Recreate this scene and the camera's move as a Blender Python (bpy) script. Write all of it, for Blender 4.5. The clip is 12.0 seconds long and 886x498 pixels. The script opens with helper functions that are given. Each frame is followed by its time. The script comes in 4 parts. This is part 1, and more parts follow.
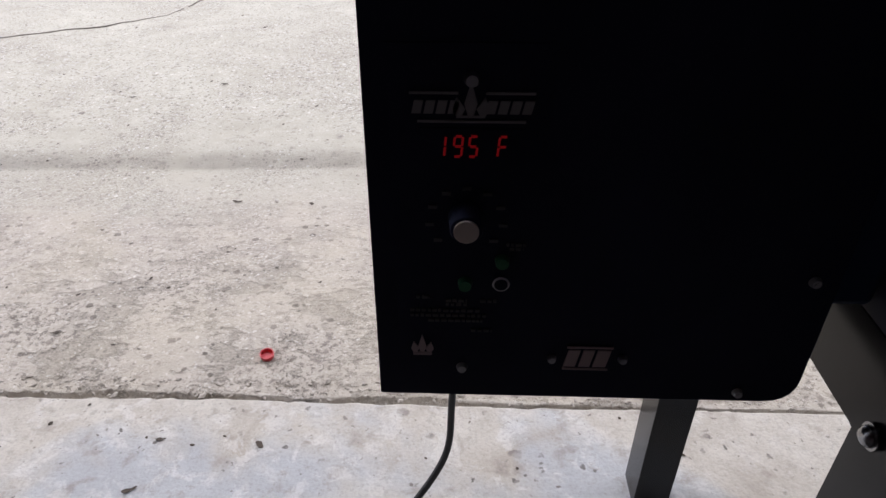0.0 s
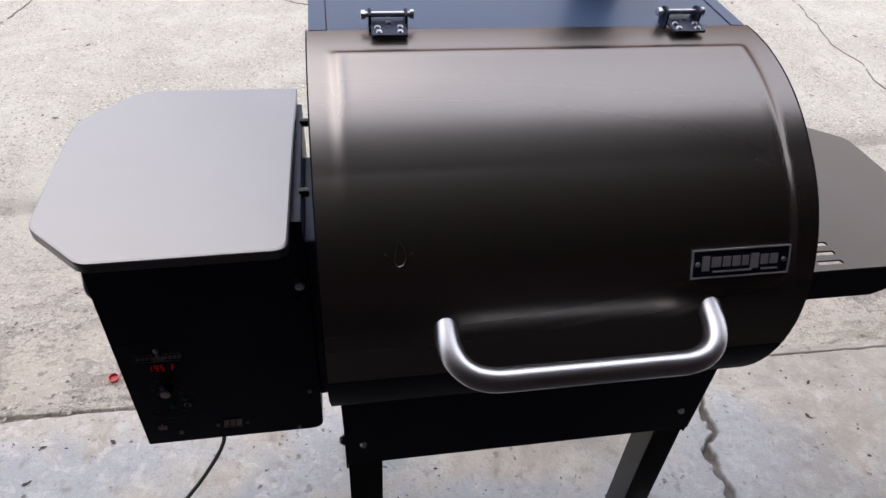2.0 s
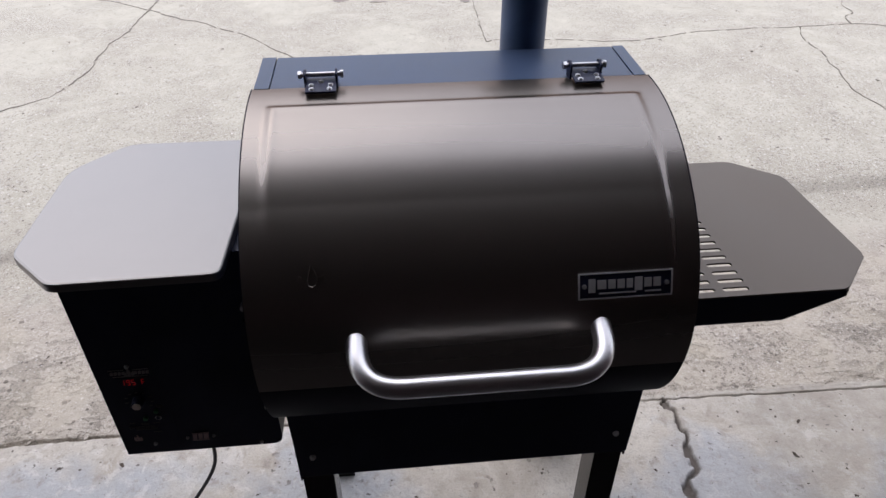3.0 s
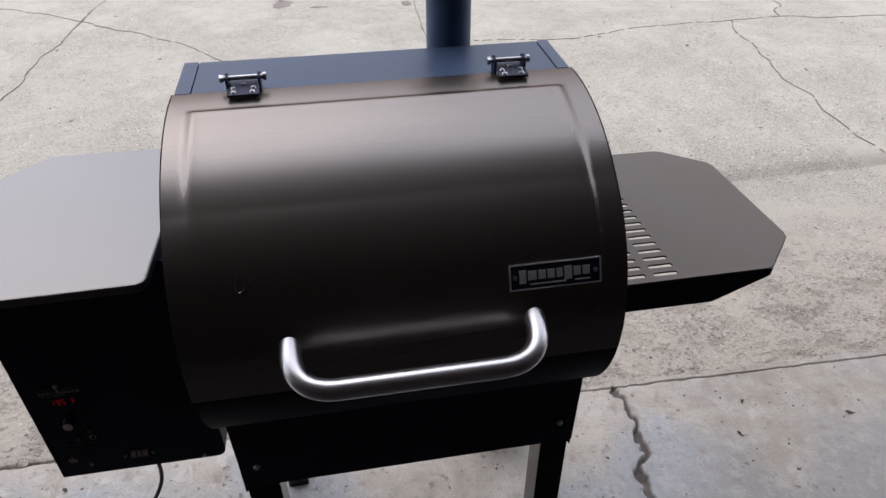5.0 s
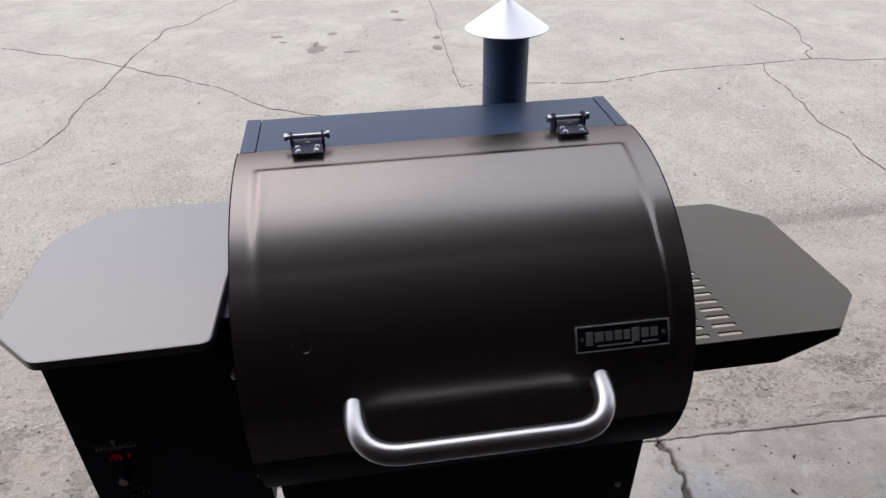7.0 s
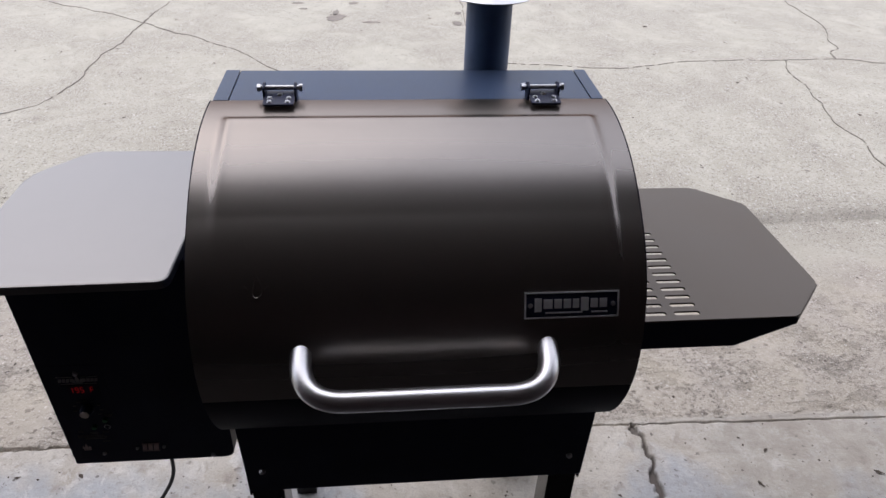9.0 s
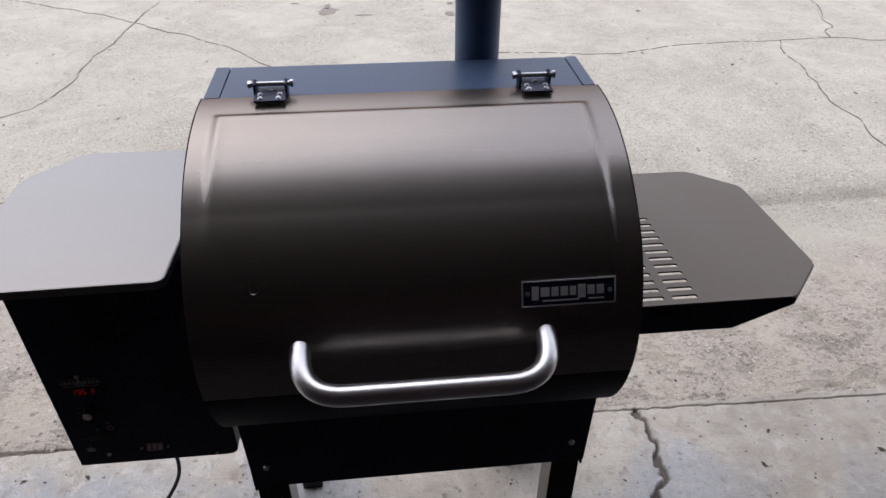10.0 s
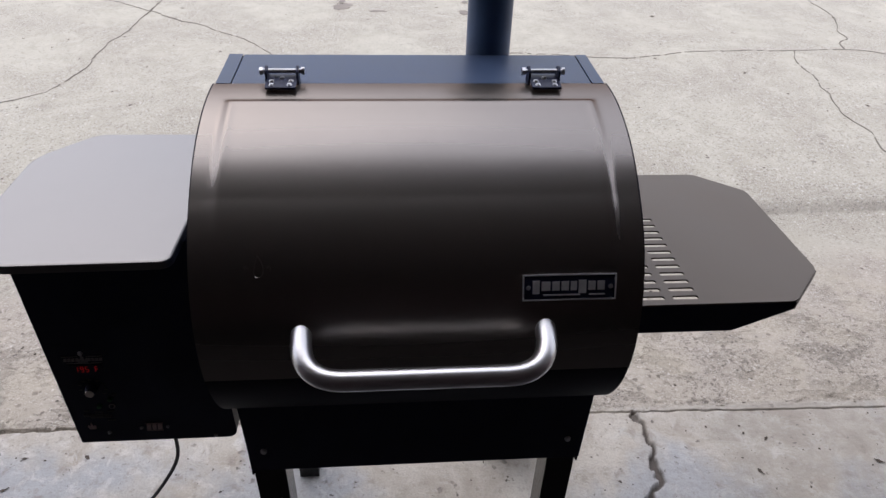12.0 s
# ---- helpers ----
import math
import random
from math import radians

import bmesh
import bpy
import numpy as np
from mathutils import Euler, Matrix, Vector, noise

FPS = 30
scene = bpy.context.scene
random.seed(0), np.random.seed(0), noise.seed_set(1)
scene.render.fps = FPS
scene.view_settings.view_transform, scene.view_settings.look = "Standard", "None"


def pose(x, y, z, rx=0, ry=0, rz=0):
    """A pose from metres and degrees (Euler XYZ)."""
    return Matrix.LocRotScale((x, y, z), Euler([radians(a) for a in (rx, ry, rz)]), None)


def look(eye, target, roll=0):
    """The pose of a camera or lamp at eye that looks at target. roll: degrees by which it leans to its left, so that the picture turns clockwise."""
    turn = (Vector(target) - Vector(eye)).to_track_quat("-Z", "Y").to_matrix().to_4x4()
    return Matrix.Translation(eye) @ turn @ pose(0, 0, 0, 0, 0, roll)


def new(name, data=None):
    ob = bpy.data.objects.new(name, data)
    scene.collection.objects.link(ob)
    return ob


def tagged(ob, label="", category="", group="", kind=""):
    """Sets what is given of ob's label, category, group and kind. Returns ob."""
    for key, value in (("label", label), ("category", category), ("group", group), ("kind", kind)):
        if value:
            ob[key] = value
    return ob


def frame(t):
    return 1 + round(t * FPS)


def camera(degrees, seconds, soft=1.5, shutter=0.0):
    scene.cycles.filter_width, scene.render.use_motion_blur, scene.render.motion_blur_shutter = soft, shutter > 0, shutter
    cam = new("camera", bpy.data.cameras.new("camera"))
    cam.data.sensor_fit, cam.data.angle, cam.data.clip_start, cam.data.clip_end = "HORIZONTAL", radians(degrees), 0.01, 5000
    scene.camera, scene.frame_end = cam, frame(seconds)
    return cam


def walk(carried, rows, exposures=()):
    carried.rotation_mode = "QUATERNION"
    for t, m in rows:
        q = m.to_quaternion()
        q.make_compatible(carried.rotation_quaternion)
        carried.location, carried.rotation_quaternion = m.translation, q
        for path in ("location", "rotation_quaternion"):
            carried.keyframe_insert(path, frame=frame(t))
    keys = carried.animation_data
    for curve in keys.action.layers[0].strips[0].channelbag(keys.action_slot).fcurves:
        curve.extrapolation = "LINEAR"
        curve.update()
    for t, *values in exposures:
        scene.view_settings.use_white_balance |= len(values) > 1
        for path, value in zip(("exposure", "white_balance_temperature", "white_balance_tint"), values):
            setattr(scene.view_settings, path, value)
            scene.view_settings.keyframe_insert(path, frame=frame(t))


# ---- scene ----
cam = camera(67.2, 12.0, soft=1.5)
PATH = [
    (0, (-0.515, -0.48, 0.804), (-0.568, 1.178, -0.313), -0.0),
    (0.5, (-0.511, -0.498, 0.832), (-0.521, 1.15, -0.302), 3.9),
    (1, (-0.497, -0.56, 0.957), (-0.496, 0.907, -0.402), 4.3),
    (1.5, (-0.421, -0.698, 1.215), (-0.298, 0.631, -0.275), 4.5),
    (2, (-0.263, -0.805, 1.387), (0.04, 0.685, 0.089), 3.9),
    (2.5, (-0.116, -0.907, 1.422), (0.047, 0.612, 0.131), 3.2),
    (3, (-0.102, -0.928, 1.433), (0.049, 0.678, 0.251), -0.1),
    (3.2, (-0.101, -0.92, 1.432), (0.058, 0.697, 0.266), -0.3),
    (4.8, (-0.076, -0.937, 1.427), (0.175, 0.664, 0.254), -0.3),
    (5, (-0.067, -0.937, 1.426), (0.208, 0.658, 0.252), -0.3),
    (5.5, (-0.061, -0.932, 1.427), (0.239, 0.678, 0.278), 1.3),
    (6, (-0.067, -0.921, 1.421), (0.177, 0.725, 0.312), 1.9),
    (6.5, (-0.077, -0.915, 1.43), (0.108, 0.772, 0.371), 1.9),
    (7, (-0.117, -0.907, 1.448), (0.103, 0.759, 0.365), -1.2),
    (7.2, (-0.135, -0.9, 1.442), (0.188, 0.748, 0.355), 0.1),
    (8.8, (-0.051, -0.943, 1.433), (0.113, 0.701, 0.305), 2.2),
    (9, (-0.045, -0.939, 1.43), (0.128, 0.701, 0.299), 2.0),
    (9.5, (-0.044, -0.941, 1.429), (0.118, 0.691, 0.284), 1.4),
    (10, (-0.039, -0.94, 1.43), (0.132, 0.686, 0.278), 0.2),
    (10.5, (-0.032, -0.948, 1.429), (0.146, 0.685, 0.288), 0.4),
    (11, (-0.035, -0.949, 1.431), (0.105, 0.697, 0.303), 0.4),
    (11.5, (-0.04, -0.951, 1.428), (0.121, 0.699, 0.31), 2.8),
    (12, (-0.037, -0.953, 1.425), (0.117, 0.674, 0.272), 2.0),
]
walk(cam, [(t, look(eye, target, roll)) for t, eye, target, roll in PATH], exposures=[(0.0, 0.80, 6400, 14), (1.0, 0.82, 6400, 14), (2.0, 0.85, 6400, 14), (2.5, 0.74, 6400, 14), (3.0, 0.66, 6400, 14), (5.0, 0.51, 6400, 14), (6.5, 0.49, 6400, 14), (7.0, 0.45, 6400, 14), (9.0, 0.54, 6400, 14), (12.0, 0.55, 6400, 14)])

# ---------------------------------------------------------------- world and light
world = bpy.data.worlds.new("sky")
scene.world = world
world.use_nodes = True
wn = world.node_tree.nodes
sky = wn.new("ShaderNodeTexSky")
sky.sky_type = "NISHITA"
sky.sun_disc = False
SUN_EL, SUN_AZ = 52.0, -38.0          # degrees above the horizon; degrees from ahead (+y), left is minus
sky.sun_elevation = radians(SUN_EL)
sky.sun_rotation = radians(SUN_AZ)
sky.air_density, sky.dust_density, sky.ozone_density = 1.0, 1.5, 1.0
wn["Background"].inputs["Strength"].default_value = 0.05
veil = wn.new("ShaderNodeBackground")            # even cloud veil over the whole sky
veil.inputs["Color"].default_value = (0.945, 0.962, 1.03, 1)
veil.inputs["Strength"].default_value = 0.95
both = wn.new("ShaderNodeAddShader")
world.node_tree.links.new(sky.outputs[0], wn["Background"].inputs["Color"])
world.node_tree.links.new(wn["Background"].outputs[0], both.inputs[0])
world.node_tree.links.new(veil.outputs[0], both.inputs[1])
world.node_tree.links.new(both.outputs[0], wn["World Output"].inputs["Surface"])

sun_data = bpy.data.lights.new("sun", "SUN")
sun_data.energy = 0.35
sun_data.angle = radians(60)
sun_data.color = (1.0, 0.95, 0.88)
sun = new("sun", sun_data)
az, el = radians(SUN_AZ), radians(SUN_EL)
sun_dir = Vector((math.sin(az) * math.cos(el), math.cos(az) * math.cos(el), math.sin(el)))
sun.matrix_world = look(sun_dir * 30, (0, 0, 0))

# ---------------------------------------------------------------- materials


def material(name):
    m = bpy.data.materials.new(name)
    m.use_nodes = True
    return m, m.node_tree.nodes, m.node_tree.links, m.node_tree.nodes["Principled BSDF"]


def coords(n, scale=1.0, kind="Object"):
    tc = n.new("ShaderNodeTexCoord")
    return tc.outputs[kind]


def tex_noise(n, l, vec, scale, detail=4.0, rough=0.55, distortion=0.0):
    t = n.new("ShaderNodeTexNoise")
    t.inputs["Scale"].default_value = scale
    t.inputs["Detail"].default_value = detail
    t.inputs["Roughness"].default_value = rough
    t.inputs["Distortion"].default_value = distortion
    l.new(vec, t.inputs["Vector"])
    return t.outputs["Fac"]


def ramp(n, l, fac, *stops):
    r = n.new("ShaderNodeValToRGB")
    e = r.color_ramp.elements
    while len(e) < len(stops):
        e.new(0.5)
    for el_, (p, c) in zip(e, stops):
        el_.position = p
        el_.color = (c, c, c, 1) if isinstance(c, (int, float)) else (*c, 1)
    l.new(fac, r.inputs["Fac"])
    return r.outputs["Color"]


def mix(n, l, fac, a, b, blend="MIX"):
    m = n.new("ShaderNodeMix")
    m.data_type, m.blend_type = "RGBA", blend
    for sock, v in ((m.inputs["Factor"], fac), (m.inputs["A"], a), (m.inputs["B"], b)):
        if isinstance(v, bpy.types.NodeSocket):
            l.new(v, sock)
        elif sock.type == "RGBA":
            sock.default_value = (*v, 1) if not isinstance(v, (int, float)) else (v, v, v, 1)
        else:
            sock.default_value = v
    return m.outputs["Result"]


def calc(n, l, op, a, b=0.0):
    m = n.new("ShaderNodeMath")
    m.operation = op
    m.use_clamp = False
    for sock, v in zip(m.inputs, (a, b)):
        if isinstance(v, bpy.types.NodeSocket):
            l.new(v, sock)
        else:
            sock.default_value = v
    return m.outputs[0]


def bump(n, l, bsdf, height, strength, distance):
    b = n.new("ShaderNodeBump")
    b.inputs["Strength"].default_value = strength
    b.inputs["Distance"].default_value = distance
    l.new(height, b.inputs["Height"])
    l.new(b.outputs["Normal"], bsdf.inputs["Normal"])


def paint(name, base, rough, metal=0.0, grain=900.0, relief=0.25, vary=0.15, spec=0.5, coat=0.0):
    """Powder-coated or painted sheet metal: fine orange peel, faint smears and dust."""
    m, n, l, p = material(name)
    v = coords(n)
    smear = tex_noise(n, l, v, 7.0, 5.0, 0.6, 0.4)
    fine = tex_noise(n, l, v, grain, 2.0)
    dark = tuple(c * (1 - vary) for c in base)
    light = tuple(min(1, c * (1 + vary)) for c in base)
    l.new(ramp(n, l, smear, (0.3, dark), (0.7, light)), p.inputs["Base Color"])
    l.new(ramp(n, l, smear, (0.25, max(0.05, rough - 0.05)), (0.75, min(1, rough + 0.06))), p.inputs["Roughness"])
    p.inputs["Metallic"].default_value = metal
    p.inputs["Specular IOR Level"].default_value = spec
    p.inputs["Coat Weight"].default_value = coat
    if relief:
        bump(n, l, p, fine, relief, 0.0004)
    return m


def brushed(name, base, rough, along="X", vary=0.14):
    """Brushed steel: streaks along one axis."""
    m, n, l, p = material(name)
    mp = n.new("ShaderNodeMapping")
    l.new(coords(n), mp.inputs["Vector"])
    mp.inputs["Scale"].default_value = {"X": (4, 700, 700), "Z": (700, 700, 4)}[along]
    streak = tex_noise(n, l, mp.outputs["Vector"], 1.0, 3.0)
    l.new(ramp(n, l, streak, (0.3, tuple(c * (1 - vary) for c in base)), (0.7, base)), p.inputs["Base Color"])
    l.new(ramp(n, l, streak, (0.3, rough - vary * 0.4), (0.7, rough + vary * 0.4)), p.inputs["Roughness"])
    p.inputs["Metallic"].default_value = 1.0
    bump(n, l, p, streak, 0.02, 0.0002)
    return m


def plain(name, base, rough, metal=0.0, emit=None, power=0.0):
    m, n, l, p = material(name)
    v = coords(n)
    f = tex_noise(n, l, v, 60.0, 3.0)
    l.new(ramp(n, l, f, (0.3, tuple(c * 0.88 for c in base)), (0.7, base)), p.inputs["Base Color"])
    p.inputs["Roughness"].default_value = rough
    p.inputs["Metallic"].default_value = metal
    if emit:
        p.inputs["Emission Color"].default_value = (*emit, 1)
        p.inputs["Emission Strength"].default_value = power
    return m


def lid_paint():
    """Bronze flake paint: broad soft gloss seen square on, tighter at a slant."""
    m = paint("bronze_lid_paint", (0.262, 0.240, 0.222), 0.40, metal=0.97, grain=1200, relief=0.0, vary=0.03)
    n, l = m.node_tree.nodes, m.node_tree.links
    p = n["Principled BSDF"]
    p.inputs["Specular Tint"].default_value = (0.18, 0.12, 0.10, 1)
    lw = n.new("ShaderNodeLayerWeight")
    lw.inputs["Blend"].default_value = 0.5
    l.new(ramp(n, l, lw.outputs["Facing"], (0.0, 0.35), (0.12, 0.32), (0.22, 0.27), (0.6, 0.29)), p.inputs["Roughness"])
    return m


BRONZE = lid_paint()
BRONZE_HOPPER = paint("bronze_hopper_lid_paint", (0.216, 0.208, 0.203), 0.31, metal=0.85, grain=1000, relief=0.0, vary=0.04)
# same bronze as the hopper lid, toned down for the shelf's dimmer reflection
BRONZE_SHELF = paint("bronze_textured_shelf_dimmed", (0.108, 0.087, 0.068), 0.5, metal=0.4, grain=700, relief=0.3, vary=0.06)
BLACK = paint("black_powder_coat", (0.025, 0.029, 0.056), 0.36, grain=900, relief=0.12, vary=0.2, spec=0.12)
LEG_PAINT = paint("dark_leg_paint", (0.008, 0.0078, 0.009), 0.17, grain=900, relief=0.03, vary=0.2, spec=0.22)
# black stack; the blue smoke haze round it is put into its colour
STACK_PAINT = paint("black_stack_blue_haze", (0.060, 0.095, 0.17), 0.40, grain=900, relief=0.1, vary=0.25, spec=0.25)
FLOOR_DARKENER = paint("unseen_dark_floor", (0.036, 0.032, 0.032), 0.55, grain=300, relief=0.3, vary=0.2, spec=0.3)
# black enamel with the blue of sky reflection and smoke in its base
BLACK_TOP = paint("black_enamel_blue_haze", (0.046, 0.070, 0.128), 0.40, grain=900, relief=0.12, vary=0.15, spec=0.2)
SHELL = paint("matt_black_drum_coat", (0.020, 0.019, 0.028), 0.6, grain=900, relief=0.1, vary=0.2, spec=0.06)
STEEL = brushed("brushed_stainless", (0.76, 0.75, 0.76), 0.32, vary=0.05)
CAP_STEEL = brushed("spun_steel", (0.75, 0.75, 0.77), 0.33, "Z")
ZINC = plain("zinc_bolt", (0.62, 0.62, 0.64), 0.3, 1.0)
GLOSS_BOLT = plain("dark_chrome_bolt", (0.35, 0.35, 0.36), 0.22, 1.0)
DARK_BOLT = plain("black_bolt", (0.03, 0.03, 0.03), 0.25, 0.9)
RUBBER = plain("black_rubber", (0.015, 0.015, 0.016), 0.6)
PRINT = plain("grey_printing", (0.34, 0.33, 0.34), 0.6)
PRINT_DIM = plain("dim_grey_printing", (0.11, 0.11, 0.12), 0.6)
PRINT_WARM = plain("silver_badge_print", (0.60, 0.48, 0.48), 0.5)
PRINT_BADGE = plain("grey_badge_blocks", (0.85, 0.85, 0.86), 0.6, 0.8)
SILVER = plain("silver_badge", (0.88, 0.88, 0.90), 0.55, 0.8)
GREEN = plain("green_lamp_lens", (0.03, 0.19, 0.085), 0.35)
LED = plain("red_led_segment", (0.3, 0.01, 0.01), 0.4, 0.0, (1.0, 0.02, 0.03), 0.042)
KNOB_FACE = plain("satin_knob_face", (0.80, 0.70, 0.63), 0.45, 0.6)
RED_PLASTIC = plain("red_plastic", (0.62, 0.06, 0.07), 0.4)
DRYWALL = plain("dark_garage_wall", (0.098, 0.060, 0.066), 0.8)
DIRT = plain("dirt_in_crack", (0.155, 0.135, 0.11), 0.95)
BITS = plain("dry_leaf_bits", (0.07, 0.052, 0.038), 0.9)
CRUMBS = plain("concrete_crumbs", (0.40, 0.355, 0.30), 0.95)
STONES = plain("light_chips", (0.40, 0.36, 0.31), 0.9)


def spots(n, l, v, scale, keep, gain, warp=0.012, freq=120.0, edge=0.06):
    """Irregular separate flecks: how much of each point one covers."""
    bend = n.new("ShaderNodeVectorMath")
    bend.operation = "MULTIPLY_ADD"
    nz = n.new("ShaderNodeTexNoise")
    nz.inputs["Scale"].default_value = freq
    nz.inputs["Detail"].default_value = 3.0
    l.new(v, nz.inputs["Vector"])
    l.new(nz.outputs["Color"], bend.inputs[0])
    bend.inputs[1].default_value = (warp, warp, 0.0)
    l.new(v, bend.inputs[2])
    vp = n.new("ShaderNodeTexVoronoi")
    vp.inputs["Scale"].default_value = scale
    l.new(bend.outputs[0], vp.inputs["Vector"])
    vc = n.new("ShaderNodeSeparateColor")
    l.new(vp.outputs["Color"], vc.inputs[0])
    rad = calc(n, l, "MULTIPLY", calc(n, l, "SUBTRACT", vc.outputs[0], keep), gain)
    return ramp(n, l, calc(n, l, "SUBTRACT", rad, vp.outputs["Distance"]), (0.0, 0.0), (edge, 0.95))


def concrete():
    """Three pours: a smooth grey slab, a worn apron with bare aggregate, a pale alley further out."""
    m, n, l, p = material("weathered_concrete")
    v = coords(n)
    sep = n.new("ShaderNodeSeparateXYZ")
    l.new(v, sep.inputs[0])
    X, Y = sep.outputs[0], sep.outputs[1]
    big = tex_noise(n, l, v, 1.7, 5.0, 0.6, 0.6)
    mid = tex_noise(n, l, v, 6.5, 6.0, 0.65, 0.8)
    small = tex_noise(n, l, v, 38.0, 5.0, 0.65)
    grit = tex_noise(n, l, v, 190.0, 3.0, 0.6)
    # slab: tan and bluish troweled patches, pale laitance, dark blotches and pinholes
    slab = ramp(n, l, mid, (0.30, (0.37, 0.322, 0.265)), (0.48, (0.475, 0.43, 0.365)), (0.72, (0.585, 0.545, 0.475)))
    blue_p = tex_noise(n, l, v, 2.4, 4.0, 0.55, 0.3)
    toward = calc(n, l, "ADD", calc(n, l, "ADD", calc(n, l, "MULTIPLY", blue_p, 0.8), calc(n, l, "MULTIPLY", mid, 0.2)), calc(n, l, "MINIMUM", calc(n, l, "MULTIPLY", calc(n, l, "SUBTRACT", 0.02, Y), 0.45), 0.10))
    slab = mix(n, l, ramp(n, l, toward, (0.46, 0.0), (0.55, 0.75)), slab, (0.372, 0.388, 0.41))
    lait = tex_noise(n, l, v, 13.0, 6.0, 0.7, 0.25)
    slab = mix(n, l, ramp(n, l, lait, (0.56, 0.0), (0.72, 0.45)), slab, (0.66, 0.635, 0.585))
    blot = tex_noise(n, l, v, 24.0, 5.0, 0.62, 0.2)
    slab = mix(n, l, ramp(n, l, blot, (0.55, 0.0), (0.70, 0.6)), slab, (0.25, 0.21, 0.175))
    flake = ramp(n, l, tex_noise(n, l, v, 20.0, 7.0, 0.72, 0.5), (0.53, 0.0), (0.59, 0.40))
    slab = mix(n, l, calc(n, l, "MULTIPLY", flake, ramp(n, l, big, (0.4, 0.2), (0.6, 1.0))), slab, (0.68, 0.655, 0.61))
    for sc_, keep, gain, tone in ((17.0, 0.80, 1.1, (0.24, 0.205, 0.175)), (24.0, 0.74, 1.0, (0.13, 0.112, 0.10)), (50.0, 0.66, 0.8, (0.10, 0.088, 0.078)), (95.0, 0.62, 0.7, (0.15, 0.13, 0.115))):
        slab = mix(n, l, calc(n, l, "MULTIPLY", spots(n, l, v, sc_, keep, gain, 0.022, 70.0), ramp(n, l, lait, (0.40, 0.25), (0.55, 0.9))), slab, tone)
    scab = ramp(n, l, tex_noise(n, l, v, 62.0, 6.0, 0.75, 0.1), (0.54, 0.0), (0.64, 0.5))
    slab = mix(n, l, calc(n, l, "MULTIPLY", scab, ramp(n, l, mid, (0.42, 0.2), (0.6, 1.0))), slab, (0.27, 0.24, 0.21))
    slab = mix(n, l, ramp(n, l, grit, (0.36, 0.2), (0.52, 0.0)), slab, (0.22, 0.205, 0.19))
    # browner, darker slab tone growing to the right of x = 0.5, patchy
    right_dark = calc(n, l, "ADD", big, calc(n, l, "MINIMUM", calc(n, l, "MAXIMUM", calc(n, l, "MULTIPLY", calc(n, l, "SUBTRACT", X, 0.50), 0.30), -0.10), 0.20))
    slab = mix(n, l, calc(n, l, "MULTIPLY", ramp(n, l, right_dark, (0.50, 0.0), (0.68, 0.62)), ramp(n, l, lait, (0.38, 1.0), (0.62, 0.55))), slab, (0.285, 0.255, 0.215))
    # worn apron: stone chips and pits in tan mortar
    vo = n.new("ShaderNodeTexVoronoi")
    vo.inputs["Scale"].default_value = 210.0
    vo.inputs["Randomness"].default_value = 1.0
    l.new(v, vo.inputs["Vector"])
    cell = n.new("ShaderNodeSeparateColor")
    l.new(vo.outputs["Color"], cell.inputs[0])
    stone = ramp(n, l, cell.outputs[0], (0.0, (0.15, 0.128, 0.105)), (0.25, (0.31, 0.27, 0.225)), (0.8, (0.41, 0.365, 0.31)), (1.0, (0.66, 0.62, 0.555)))
    bare = ramp(n, l, calc(n, l, "ADD", calc(n, l, "MULTIPLY", mid, 0.6), calc(n, l, "MULTIPLY", small, 0.4)), (0.44, 0.05), (0.60, 0.6))
    mortar = ramp(n, l, small, (0.3, (0.385, 0.338, 0.278)), (0.7, (0.515, 0.46, 0.388)))
    rough_pour = mix(n, l, bare, mortar, stone)
    clump = ramp(n, l, tex_noise(n, l, v, 4.0, 4.0, 0.65), (0.38, 0.1), (0.58, 1.0))
    fade = ramp(n, l, calc(n, l, "MULTIPLY", calc(n, l, "SUBTRACT", Y, 0.25), 1.2), (0.35, 1.0), (0.9, 0.25))
    clump = calc(n, l, "MULTIPLY", clump, fade)
    p1 = ramp(n, l, tex_noise(n, l, v, 70.0, 5.0, 0.7, 0.2), (0.54, 0.0), (0.60, 0.9))
    p2 = ramp(n, l, tex_noise(n, l, v, 150.0, 3.0, 0.6), (0.57, 0.0), (0.63, 0.8))
    p3 = ramp(n, l, tex_noise(n, l, v, 26.0, 5.0, 0.7, 0.4), (0.58, 0.0), (0.66, 0.7))
    pit = calc(n, l, "MULTIPLY", calc(n, l, "MAXIMUM", p1, calc(n, l, "MAXIMUM", p2, p3)), clump)
    rough_pour = mix(n, l, pit, rough_pour, (0.17, 0.145, 0.12))
    # shallow spalled streaks along the joint, where the top skin has come off
    mp = n.new("ShaderNodeMapping")
    mp.inputs["Scale"].default_value = (5.5, 9.0, 1.0)
    l.new(v, mp.inputs["Vector"])
    streak = tex_noise(n, l, mp.outputs["Vector"], 1.3, 8.0, 0.72, 0.0)
    worn = calc(n, l, "ADD", calc(n, l, "MULTIPLY", tex_noise(n, l, v, 3.4, 5.0, 0.6, 0.4), 0.6), calc(n, l, "MULTIPLY", streak, 0.4))
    spall = calc(n, l, "MULTIPLY", ramp(n, l, streak, (0.53, 0.0), (0.58, 0.6)), fade)
    rough_pour = mix(n, l, spall, rough_pour, ramp(n, l, grit, (0.35, (0.17, 0.148, 0.118)), (0.62, (0.36, 0.315, 0.255))))
